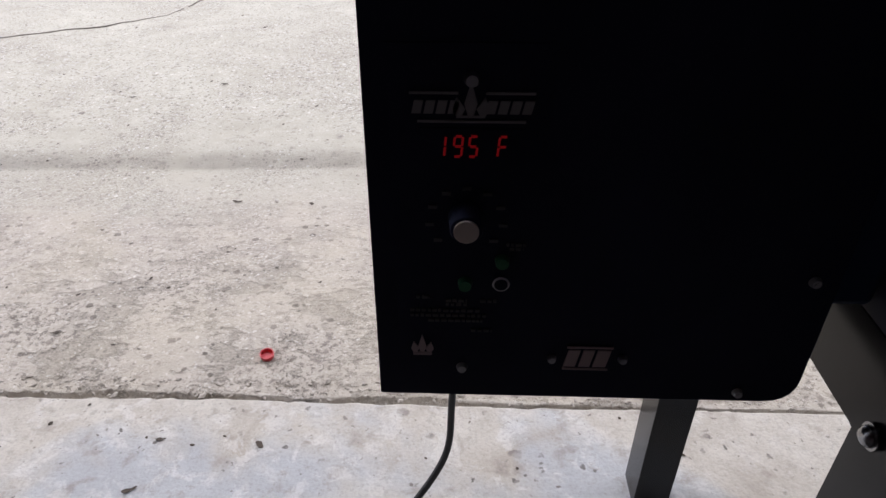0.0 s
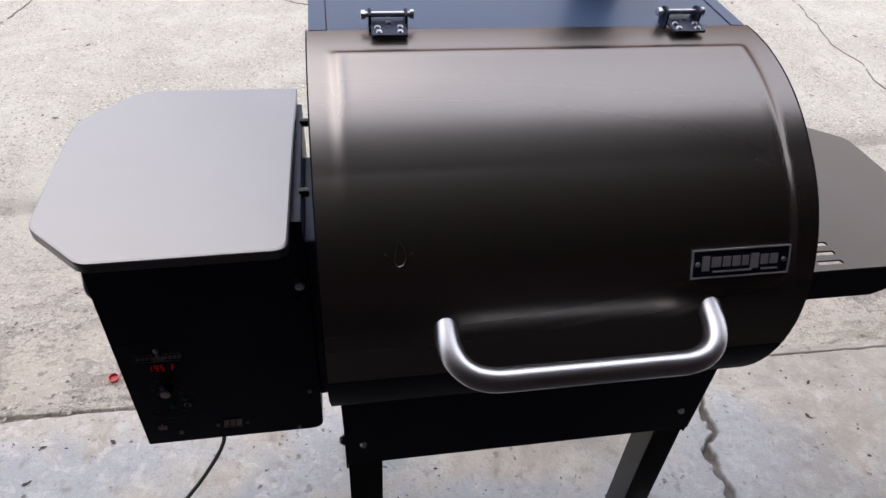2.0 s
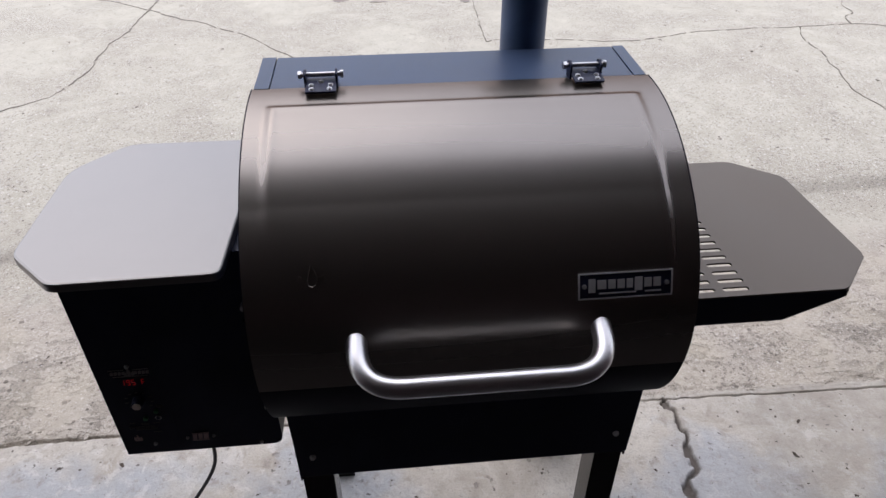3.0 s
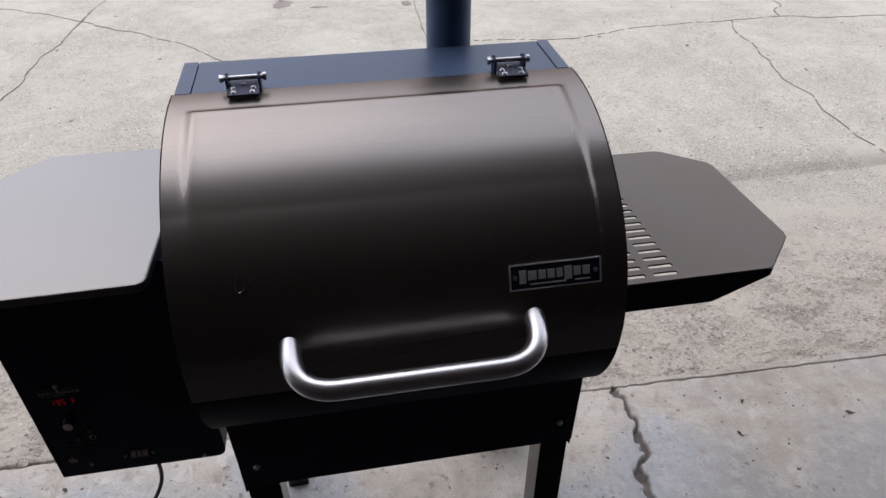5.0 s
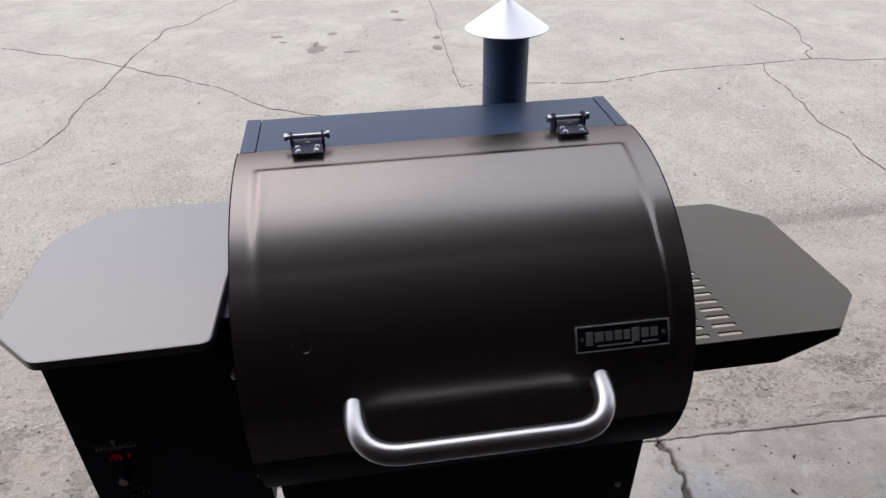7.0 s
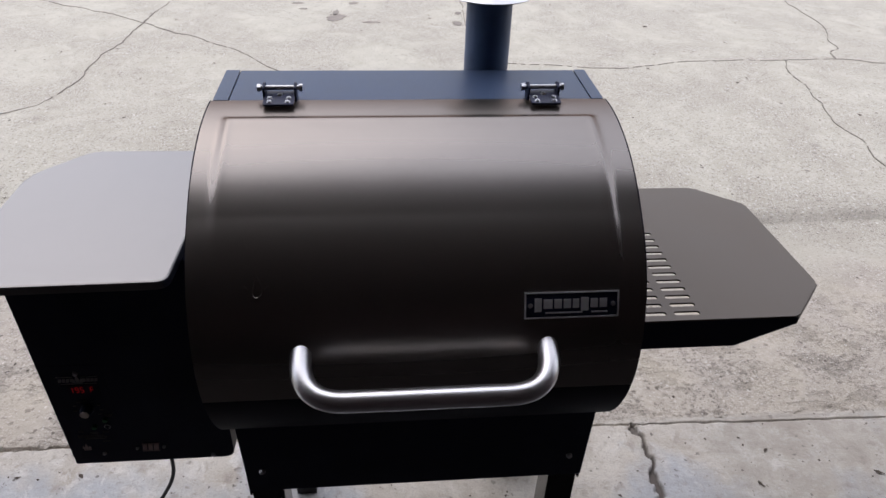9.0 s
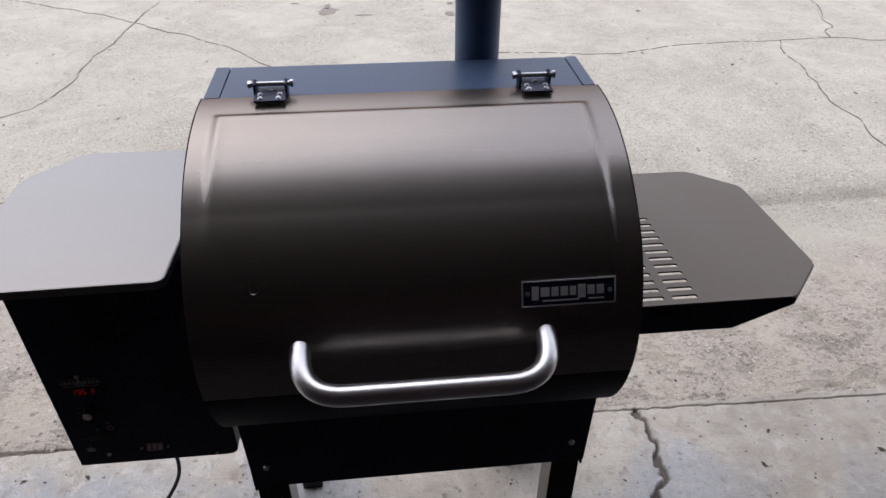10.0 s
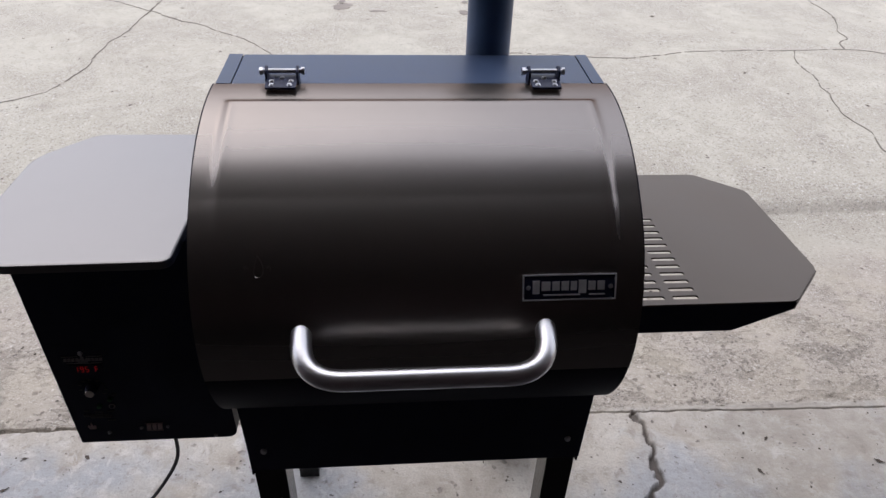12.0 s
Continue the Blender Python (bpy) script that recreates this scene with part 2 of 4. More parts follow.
    for sc_, keep, gain, tone in ((26.0, 0.74, 0.9, (0.16, 0.135, 0.11)), (40.0, 0.55, 0.78, (0.12, 0.10, 0.082)), (75.0, 0.50, 0.70, (0.16, 0.138, 0.115)), (55.0, 0.70, 0.80, (0.66, 0.63, 0.57)), (120.0, 0.55, 0.8, (0.60, 0.56, 0.50))):
        spot = spots(n, l, v, sc_, keep, gain)
        rough_pour = mix(n, l, calc(n, l, "MULTIPLY", spot, ramp(n, l, worn, (0.40, 0.22), (0.57, 1.0))), rough_pour, tone)
    tan = tex_noise(n, l, v, 3.1, 4.0, 0.6, 0.3)
    rough_pour = mix(n, l, ramp(n, l, tan, (0.45, 0.0), (0.62, 0.4)), rough_pour, (0.50, 0.44, 0.34))
    # pale alley, gravelly where it meets the gutter
    y3_ = calc(n, l, "ADD", Y, calc(n, l, "MULTIPLY", calc(n, l, "SUBTRACT", big, 0.5), 1.6))
    alley = ramp(n, l, mid, (0.3, (0.408, 0.375, 0.303)), (0.7, (0.508, 0.477, 0.395)))
    fleck = ramp(n, l, tex_noise(n, l, v, 27.0, 4.0, 0.6, 0.6), (0.61, 0.0), (0.70, 0.6))
    alley = mix(n, l, fleck, alley, (0.25, 0.225, 0.195))
    chip = calc(n, l, "MULTIPLY", ramp(n, l, big, (0.40, 0.0), (0.56, 0.9)), ramp(n, l, grit, (0.46, 0.0), (0.58, 1.0)))
    zone = ramp(n, l, calc(n, l, "MULTIPLY", calc(n, l, "SUBTRACT", y3_, 1.3), 0.5), (0.0, 0.0), (0.08, 0.9), (0.65, 0.7), (1.0, 0.1))
    chip = calc(n, l, "MAXIMUM", chip, calc(n, l, "MULTIPLY", zone, ramp(n, l, tex_noise(n, l, v, 95.0, 4.0, 0.7), (0.52, 0.0), (0.62, 0.7))))
    alley = mix(n, l, chip, alley, (0.29, 0.255, 0.212))
    pale = calc(n, l, "MULTIPLY", calc(n, l, "MAXIMUM", zone, ramp(n, l, big, (0.45, 0.0), (0.6, 0.6))), ramp(n, l, tex_noise(n, l, v, 75.0, 3.0), (0.58, 0.0), (0.66, 0.6)))
    alley = mix(n, l, pale, alley, (0.58, 0.55, 0.50))
    for sc_, keep, gain in ((14.0, 0.86, 1.3), (30.0, 0.82, 1.0)):
        alley = mix(n, l, spots(n, l, v, sc_, keep, gain, 0.03, 50.0), alley, (0.20, 0.175, 0.15))
    gravel = calc(n, l, "MAXIMUM", zone, ramp(n, l, big, (0.42, 0.40), (0.56, 1.0)))
    for sc_, keep, gain, tone in ((62.0, 0.45, 0.8, (0.25, 0.222, 0.185)), (48.0, 0.66, 0.9, (0.63, 0.60, 0.54)), (90.0, 0.5, 0.85, (0.19, 0.168, 0.14)), (80.0, 0.66, 0.9, (0.64, 0.61, 0.55))):
        alley = mix(n, l, calc(n, l, "MULTIPLY", spots(n, l, v, sc_, keep, gain), gravel), alley, tone)
    # where the pours meet
    wob = calc(n, l, "MULTIPLY", calc(n, l, "SUBTRACT", mid, 0.5), 0.03)
    y2 = calc(n, l, "ADD", Y, wob)
    s1 = ramp(n, l, calc(n, l, "MULTIPLY", calc(n, l, "SUBTRACT", y2, 0.25), 20.0), (0.25, 0.0), (0.6, 1.0))
    y3 = calc(n, l, "ADD", Y, calc(n, l, "MULTIPLY", calc(n, l, "SUBTRACT", big, 0.5), 0.7))
    s2 = ramp(n, l, calc(n, l, "MULTIPLY", calc(n, l, "SUBTRACT", y3, 0.85), 2.0), (0.0, 0.0), (0.35, 0.75), (1.0, 1.0))
    col = mix(n, l, s1, slab, rough_pour)
    col = mix(n, l, s2, col, alley)
    # dirt in the joint and the cracks, and a dark band along the gutter
    at = n.new("ShaderNodeAttribute")
    at.attribute_name = "ground_dark"
    ground_dark = calc(n, l, "MULTIPLY", at.outputs["Fac"], ramp(n, l, mid, (0.25, 0.55), (0.6, 1.0)))
    col = mix(n, l, ground_dark, col, (0.115, 0.096, 0.083))
    l.new(col, p.inputs["Base Color"])
    l.new(ramp(n, l, small, (0.3, 0.72), (0.7, 0.9)), p.inputs["Roughness"])
    p.inputs["Specular IOR Level"].default_value = 0.3
    # relief: strong on the worn apron
    h = calc(n, l, "ADD", calc(n, l, "MULTIPLY", small, 0.5), calc(n, l, "MULTIPLY", grit, 0.18))
    hs = calc(n, l, "MULTIPLY", calc(n, l, "MULTIPLY", vo.outputs["Distance"], -0.5), calc(n, l, "MULTIPLY", bare, s1))
    h = calc(n, l, "ADD", h, hs)
    h = calc(n, l, "SUBTRACT", h, calc(n, l, "MULTIPLY", pit, calc(n, l, "MULTIPLY", bare, s1)))
    h = calc(n, l, "SUBTRACT", h, calc(n, l, "MULTIPLY", calc(n, l, "MULTIPLY", spall, s1), 0.9))
    bump(n, l, p, h, 0.7, 0.006)
    return m


CONCRETE = concrete()

# ---------------------------------------------------------------- mesh helpers


def finish(bm, name, mat, smooth=False, angle=35):
    me = bpy.data.meshes.new(name)
    bmesh.ops.recalc_face_normals(bm, faces=bm.faces)
    if smooth:
        for f in bm.faces:
            f.smooth = True
        for e in bm.edges:
            if len(e.link_faces) == 2 and e.calc_face_angle(0) > radians(angle):
                e.smooth = False
    bm.to_mesh(me)
    bm.free()
    me.materials.append(mat)
    return me


def part(name, bm, mat, parent=None, label="", smooth=False, angle=35):
    ob = new(name, finish(bm, name, mat, smooth, angle))
    ob.parent = parent
    if label:
        ob["label"] = label
    return ob


def add_box(bm, lo, hi, bevel=0.0, segs=2):
    m = Matrix.LocRotScale([(a + b) / 2 for a, b in zip(lo, hi)], None, [b - a for a, b in zip(lo, hi)])
    r = bmesh.ops.create_cube(bm, size=1.0, matrix=m)
    if bevel:
        es = {e for v in r["verts"] for e in v.link_edges}
        bmesh.ops.bevel(bm, geom=list(es), offset=bevel, segments=segs, profile=0.5, affect="EDGES")
    return bm


def box(lo, hi, bevel=0.0, segs=2):
    return add_box(bmesh.new(), lo, hi, bevel, segs)


def add_cyl(bm, r, h, m, seg=24, r2=None, bevel=0.0):
    """A cylinder of height h along the local z of m, centred."""
    res = bmesh.ops.create_cone(bm, cap_ends=True, segments=seg, radius1=r, radius2=r if r2 is None else r2, depth=h, matrix=m)
    if bevel:
        es = {e for v in res["verts"] for e in v.link_edges if len(e.link_faces) == 2 and e.calc_face_angle(0) > 0.9}
        bmesh.ops.bevel(bm, geom=list(es), offset=bevel, segments=2, profile=0.5, affect="EDGES")
    return bm


def along(p, d):
    """A pose at p whose local z points along d."""
    return Matrix.Translation(p) @ Vector(d).to_track_quat("Z", "Y").to_matrix().to_4x4()


def add_tube(bm, pts, r, seg=16, caps=True):
    """A round tube along points."""
    pts = [Vector(p) for p in pts]
    rings, side = [], None
    for i, p in enumerate(pts):
        d = (pts[min(i + 1, len(pts) - 1)] - pts[max(i - 1, 0)]).normalized()
        if side is None:
            side = d.orthogonal().normalized()
        side = (side - d * side.dot(d)).normalized()
        other = d.cross(side)
        rr = r(i / (len(pts) - 1)) if callable(r) else r
        rings.append([bm.verts.new(p + rr * (math.cos(a) * side + math.sin(a) * other)) for a in [2 * math.pi * k / seg for k in range(seg)]])
    for a, b in zip(rings, rings[1:]):
        for k in range(seg):
            bm.faces.new((a[k], a[(k + 1) % seg], b[(k + 1) % seg], b[k]))
    if caps:
        bm.faces.new(rings[0][::-1])
        bm.faces.new(rings[-1])
    return bm


def rounded(pts, r, steps=6):
    """A polyline with its inner corners rounded to radius r."""
    pts = [Vector(p) for p in pts]
    out = [pts[0]]
    for a, b, c in zip(pts, pts[1:], pts[2:]):
        u, w = (a - b), (c - b)
        k = min(r, u.length * (0.92 if a is pts[0] else 0.49), w.length * (0.92 if c is pts[-1] else 0.49))
        p, q = b + u.normalized() * k, b + w.normalized() * k
        for s in range(steps + 1):
            t = s / steps
            out.append((1 - t) ** 2 * p + 2 * t * (1 - t) * b + t * t * q)
    out.append(pts[-1])
    return out


def curve_through(pts, steps=10):
    """A smooth curve through points."""
    P = [Vector(p) for p in pts]
    P = [2 * P[0] - P[1]] + P + [2 * P[-1] - P[-2]]
    out = []
    for a, b, c, d in zip(P, P[1:], P[2:], P[3:]):
        for s in range(steps):
            t = s / steps
            out.append(0.5 * ((2 * b) + (c - a) * t + (2 * a - 5 * b + 4 * c - d) * t * t + (3 * b - a - 3 * c + d) * t ** 3))
    out.append(P[-2])
    return out


def round_poly(pts, r, steps=5):
    """A closed 2D polygon with rounded corners; r: one radius or one for each corner."""
    out, n = [], len(pts)
    for i in range(n):
        a, b, c = Vector(pts[i - 1]), Vector(pts[i]), Vector(pts[(i + 1) % n])
        rr = r[i] if isinstance(r, (list, tuple)) else r
        if rr <= 0:
            out.append(b)
            continue
        p, q = b + (a - b).normalized() * rr, b + (c - b).normalized() * rr
        for s in range(steps + 1):
            t = s / steps
            out.append((1 - t) ** 2 * p + 2 * t * (1 - t) * b + t * t * q)
    return [tuple(p) for p in out]


def plate(outline, holes, depth, place):
    """A flat plate with holes: 2D loops, thickened by depth along minus z of its own frame; place(x, y, z) gives the world point."""
    bm = bmesh.new()
    edges = []
    for loop in [outline] + list(holes):
        vs = [bm.verts.new((x, y, 0)) for x, y in loop]
        edges += [bm.edges.new((vs[i], vs[(i + 1) % len(vs)])) for i in range(len(vs))]
    bmesh.ops.triangle_fill(bm, use_beauty=True, edges=edges)
    top = list(bm.faces)
    r = bmesh.ops.extrude_face_region(bm, geom=top)
    for g in r["geom"]:
        if isinstance(g, bmesh.types.BMVert):
            g.co.z -= depth
    for vtx in bm.verts:
        vtx.co = place(*vtx.co)
    return bm


def flat(x, y, z):
    return Vector((x, y, z))


def add_bolt(bm, p, d, r=0.006, h=0.004):
    """A pan-head bolt at p that sticks out along d."""
    d = Vector(d).normalized()
    add_cyl(bm, r, h, along(Vector(p) + d * h / 2, d), 12, r2=r * 0.72)
    add_cyl(bm, r * 0.38, h * 0.3, along(Vector(p) + d * h * 1.02, d), 6)
    return bm


# ---------------------------------------------------------------- ground
JOINT_Y = 0.266
CRACK = [(0.630, 0.262), (0.637, 0.195), (0.640, 0.138), (0.632, 0.077), (0.622, 0.03), (0.605, 0.008), (0.582, -0.021), (0.585, -0.098), (0.583, -0.141), (0.57, -0.30), (0.55, -0.55)]


def spread(stops):
    """Samples along one axis: (from, to, step) pieces."""
    out = []
    for a, b, s in stops:
        out += list(np.arange(a, b - s * 0.3, s))
    return np.array(out + [stops[-1][1]])


def soft_noise(x, y, scale, seed):
    """Smooth value noise on arrays, minus one to one."""
    rng = np.random.default_rng(seed)
    g = rng.uniform(-1, 1, (64, 64))
    u, w = (x * scale) % 64, (y * scale) % 64
    i, j = np.floor(u).astype(int), np.floor(w).astype(int)
    f, k = u - i, w - j
    f, k = f * f * (3 - 2 * f), k * k * (3 - 2 * k)
    i1, j1 = (i + 1) % 64, (j + 1) % 64
    i, j = i % 64, j % 64
    return (g[i, j] * (1 - f) + g[i1, j] * f) * (1 - k) + (g[i, j1] * (1 - f) + g[i1, j1] * f) * k


def gutter_line(x):
    return 1.225 + 0.048 * x + 0.02 * np.sin(x * 1.3)


def ground_height(x, y):
    """Height of the concrete without cracks: a flat slab, an apron that falls to a shallow gutter with a rounded lip, an alley."""
    g = gutter_line(x)
    t = np.clip((y - 0.28) / (g - 0.28), 0, 1)
    fall = -0.042 * t * t * (3 - 2 * t)
    s = np.clip((y - g + 0.01) / 0.10, 0, 1)
    lip = 0.016 * s * s * (3 - 2 * s)
    far = np.clip((y - 1.35) / 1.6, 0, 1)
    return fall + lip + 0.020 * far


def segment_distance(x, y, line):
    best = np.full(x.shape, 9.0)
    for (ax, ay), (bx, by) in zip(line, line[1:]):
        dx, dy = bx - ax, by - ay
        t = np.clip(((x - ax) * dx + (y - ay) * dy) / (dx * dx + dy * dy), 0, 1)
        best = np.minimum(best, np.hypot(x - ax - t * dx, y - ay - t * dy))
    return best


def build_ground():
    xs = spread([(-400, -60, 60), (-60, -10, 8), (-10, -3, 0.6), (-3, -1.6, 0.05), (-1.6, 0.40, 0.0125), (0.40, 0.52, 0.0125), (0.52, 0.70, 0.0028), (0.70, 1.6, 0.0125), (1.6, 3, 0.05), (3, 10, 0.6), (10, 60, 8), (60, 400, 60)])
    ys = spread([(-400, -60, 60), (-60, -8, 6), (-8, -1.0, 0.4), (-1.0, -0.56, 0.04), (-0.56, -0.20, 0.010), (-0.20, 0.215, 0.0055), (0.215, 0.225, 0.0035), (0.225, 0.285, 0.0019), (0.285, 0.305, 0.0035), (0.305, 1.1, 0.0125), (1.1, 1.35, 0.006), (1.35, 1.45, 0.012), (1.45, 3, 0.06), (3, 10, 0.5), (10, 60, 6), (60, 400, 60)])
    X, Y = np.meshgrid(xs, ys, indexing="ij")
    Z = ground_height(X, Y)
    near = (np.abs(X) < 3) & (Y < 3) & (Y > -1)
    Z = Z + np.where(near, 0.0016 * soft_noise(X, Y, 7.0, 3) + 0.0007 * soft_noise(X, Y, 40.0, 4), 0)
    # the joint between slab and apron, with crumbled edges
    jy = JOINT_Y - 0.022 * np.clip(X - 0.2, 0, 2) + 0.0035 * soft_noise(X, Y * 0, 4.0, 5) + 0.0022 * soft_noise(X, Y * 0, 47.0, 6)
    dj = Y - jy
    wide = 0.005 + 0.005 * np.clip(soft_noise(X, Y * 0, 9.0, 7), -0.6, 1) + 0.003 * soft_noise(X, Y * 0, 60.0, 15)
    wide = np.where(X > -0.3, wide * 0.35, wide * 0.75)
    slope = 0.004 + 0.012 * np.clip(soft_noise(X, Y * 0, 6.5, 8), 0, 1) + 0.008 * np.clip(soft_noise(X, Y * 0, 33.0, 16), 0, 1)
    slope = np.where(X > -0.3, slope * 0.22, slope * 0.5)
    gap = np.clip(1 + dj / 0.002, 0, 1) * np.clip(1 - (dj - wide) / slope, 0, 1) * (np.abs(X) < 6)
    crumb = np.clip(1 - np.abs(dj - 0.03) / 0.05, 0, 1) * np.clip(soft_noise(X, Y, 70.0, 9) - 0.15, 0, 1) * near
    # the wide eroded crack in the slab
    d = segment_distance(X + 0.010 * soft_noise(X, Y, 38.0, 10) + 0.004 * soft_noise(X, Y, 95.0, 27), Y + 0.008 * soft_noise(X, Y, 38.0, 11), CRACK)
    cw = 0.0078 + 0.0045 * soft_noise(X, Y, 26.0, 12) + 0.003 * soft_noise(X, Y, 90.0, 18) + 0.006 * np.exp(-(((Y + 0.03) / 0.04) ** 2))
    cr = np.clip(1.6 - 1.3 * (d / np.maximum(cw, 0.003)) ** 2, 0, 1) * (Y < 0.27)
    Z = Z - 0.012 * gap - 0.006 * crumb - 0.013 * cr
    g = gutter_line(X)
    # dark band along the gutter, sharp on the near side
    ground_dark = 0.40 * np.exp(-(((Y - g - 0.012) / np.where(Y < g + 0.012 + 0.006 * soft_noise(X, Y, 16.0, 19), 0.010, 0.055)) ** 2)) * (0.7 + 0.4 * soft_noise(X, Y, 9.0, 13) + 0.35 * soft_noise(X, Y, 34.0, 20)) + 0.06 * np.exp(-(((Y - g - 0.05) / 0.12) ** 2))
    inner = np.clip(1 + dj / 0.0018, 0, 1) * np.clip(1 - (dj - 0.6 * np.maximum(wide, 0.002)) / 0.0022, 0, 1) * (np.abs(X) < 6)
    broken = np.clip(0.75 + 0.8 * soft_noise(X, Y * 0, 21.0, 29) + 0.5 * soft_noise(X, Y * 0, 75.0, 30), 0.12, 1)
    ground_dark = np.maximum(ground_dark, 0.95 * inner * broken) + 0.35 * crumb
    ground_dark = np.clip(np.maximum(ground_dark, 0.97 * cr + 0.22 * np.exp(-((d / 0.022) ** 2)) * (Y < 0.26)), 0, 1)
    nx, ny = X.shape
    verts = np.stack([X, Y, Z], -1).reshape(-1, 3)
    i, j = np.meshgrid(np.arange(nx - 1), np.arange(ny - 1), indexing="ij")
    a = (i * ny + j).ravel()
    faces = np.stack([a, a + ny, a + ny + 1, a + 1], -1)
    me = bpy.data.meshes.new("ground")
    me.from_pydata(verts.tolist(), [], faces.tolist())
    me.polygons.foreach_set("use_smooth", np.ones(len(faces), bool))
    me.attributes.new("ground_dark", "FLOAT", "POINT").data.foreach_set("value", ground_dark.ravel().astype(np.float32))
    me.materials.append(CONCRETE)
    return tagged(new("ground", me), "weathered concrete slab, worn apron, shallow gutter and pale alley", "concrete", kind="structure")


ground = build_ground()


def height_at(x, y):
    return float(ground_height(np.array([x]), np.array([y]))[0])


def crack_ribbon(pts, w, seed):
    """A hairline crack filled with dirt: a ragged strip that lies on the concrete, with breaks."""
    rng = random.Random(seed)
    raw = curve_through([(x, y, 0) for x, y in pts], 24)
    path = [raw[0]]
    for p in raw:
        if (p - path[-1]).length > 0.028:
            path.append(p)
    slow = [rng.uniform(0.25, 1.0) for _ in range(len(path) // 5 + 2)]
    sway = [rng.uniform(-1, 1) for _ in range(len(path) // 3 + 2)]
    bm = bmesh.new()
    row = None
    for k, p in enumerate(path):
        d = (path[min(k + 1, len(path) - 1)] - path[max(k - 1, 0)]).normalized()
        n_ = Vector((-d.y, d.x, 0))
        f, g_ = k % 5 / 5, k % 3 / 3
        c = p + n_ * w * (1.1 * (sway[k // 3] * (1 - g_) + sway[k // 3 + 1] * g_) + 0.3 * rng.uniform(-1, 1))
        half = w * rng.uniform(0.12, 0.44) * (slow[k // 5] * (1 - f) + slow[k // 5 + 1] * f)
        z = height_at(c.x, c.y) + 0.003
        now = [bm.verts.new((c.x + n_.x * q * half, c.y + n_.y * q * half, z)) for q in (-1, 1)]
        if row and rng.random() > 0.10:
            bm.faces.new((row[0], row[1], now[1], now[0]))
        row = now
    loose = [v for v in bm.verts if not v.link_faces]
    bmesh.ops.delete(bm, geom=loose, context="VERTS")
    r = bmesh.ops.extrude_face_region(bm, geom=list(bm.faces))
    for g in r["geom"]:
        if isinstance(g, bmesh.types.BMVert):
            g.co.z -= 0.004
    return part("crack", bm, DIRT, ground)


crack_ribbon([(-3.2, 1.85), (-2.5, 2.2), (-2.014, 2.46), (-1.843, 2.661), (-1.776, 2.933), (-1.815, 3.233), (-1.773, 3.528), (-1.744, 3.861), (-1.739, 4.152), (-1.713, 4.492), (-1.68, 4.801), (-1.616, 5.125), (-1.473, 5.314), (-1.1, 6.3), (-0.6, 7.4)], 0.019, 1)
crack_ribbon([(-4.4, 5.75), (-3.111, 4.933), (-2.78, 4.761), (-2.397, 4.53), (-2.041, 4.329), (-1.732, 4.094), (-1.529, 3.915), (-1.302, 3.758), (-1.057, 3.548), (-0.863, 3.352), (-0.656, 3.087), (-0.3, 2.85)], 0.015, 2)
crack_ribbon([(0.78, 7.6), (0.693, 6.134), (0.645, 4.985), (0.595, 4.05), (0.558, 3.25), (0.62, 3.24)], 0.010, 3)
crack_ribbon([(0.62, 3.24), (0.828, 3.226), (1.082, 3.191), (1.442, 3.133), (1.706, 3.184), (1.93, 3.26), (2.261, 3.291), (2.69, 3.299), (3.094, 3.319), (3.262, 3.259), (3.403, 3.234), (4.4, 3.2), (5.6, 3.3)], 0.008, 4)
crack_ribbon([(2.69, 3.299), (2.606, 3.075), (2.549, 2.744), (2.498, 2.478), (2.45, 2.317), (2.46, 2.152), (2.449, 1.992), (2.392, 1.784), (2.40, 1.4)], 0.012, 5)
crack_ribbon([(3.073, 3.319), (3.10, 3.45), (3.241, 3.568), (3.25, 3.75), (3.396, 3.989), (3.474, 4.514), (3.551, 5.224), (3.6, 6.0)], 0.013, 6)
crack_ribbon([(2.9, 6.4), (3.425, 6.121), (3.642, 5.865), (4.131, 5.756), (4.627, 5.576), (5.013, 5.541), (6.2, 5.4)], 0.017, 7)


def scatter(name, mat, count, region, size, seed, label, category, flatness=0.22):
    """Loose bits that lie on the concrete."""
    rng = random.Random(seed)
    bm = bmesh.new()
    for _ in range(count):
        x, y = rng.uniform(region[0], region[1]), rng.uniform(region[2], region[3])
        s = size * rng.uniform(0.35, 1.0) * (1.8 if rng.random() < 0.08 else 1)
        z = height_at(x, y)
        m = Matrix.LocRotScale((x, y, z + s * flatness * 0.35), Euler((0, 0, rng.uniform(0, 6.3))), (s * rng.uniform(0.9, 2.2), s, s * flatness))
        r = bmesh.ops.create_icosphere(bm, subdivisions=1, radius=0.5, matrix=m)
        for v in r["verts"]:
            v.co += Vector((rng.uniform(-1, 1), rng.uniform(-1, 1), rng.uniform(-0.4, 0.4))) * s * 0.16
    return tagged(part(name, bm, mat), label, category, kind="stuff")


scatter("leaf_litter", BITS, 130, (-2.4, 2.8, 0.29, 1.9), 0.009, 21, "small dark leaf and bark bits on concrete", "litter")
scatter("alley_litter", BITS, 150, (-3.6, 4.0, 1.5, 5.0), 0.015, 22, "scattered dark leaf crumbs on the alley", "litter")
scatter("slab_specks", BITS, 150, (-1.3, 1.5, -0.35, 0.25), 0.006, 23, "small dark specks of dirt on slab", "litter")
scatter("stone_chips", STONES, 320, (-2.0, 2.2, 0.28, 1.0), 0.006, 24, "pale loose stone chips on worn apron", "gravel", 0.5)
scatter("joint_crumbs", CRUMBS, 620, (-1.9, 0.0, 0.268, 0.315), 0.0055, 25, "crumbled tan concrete along the slab joint", "rubble", 0.6)
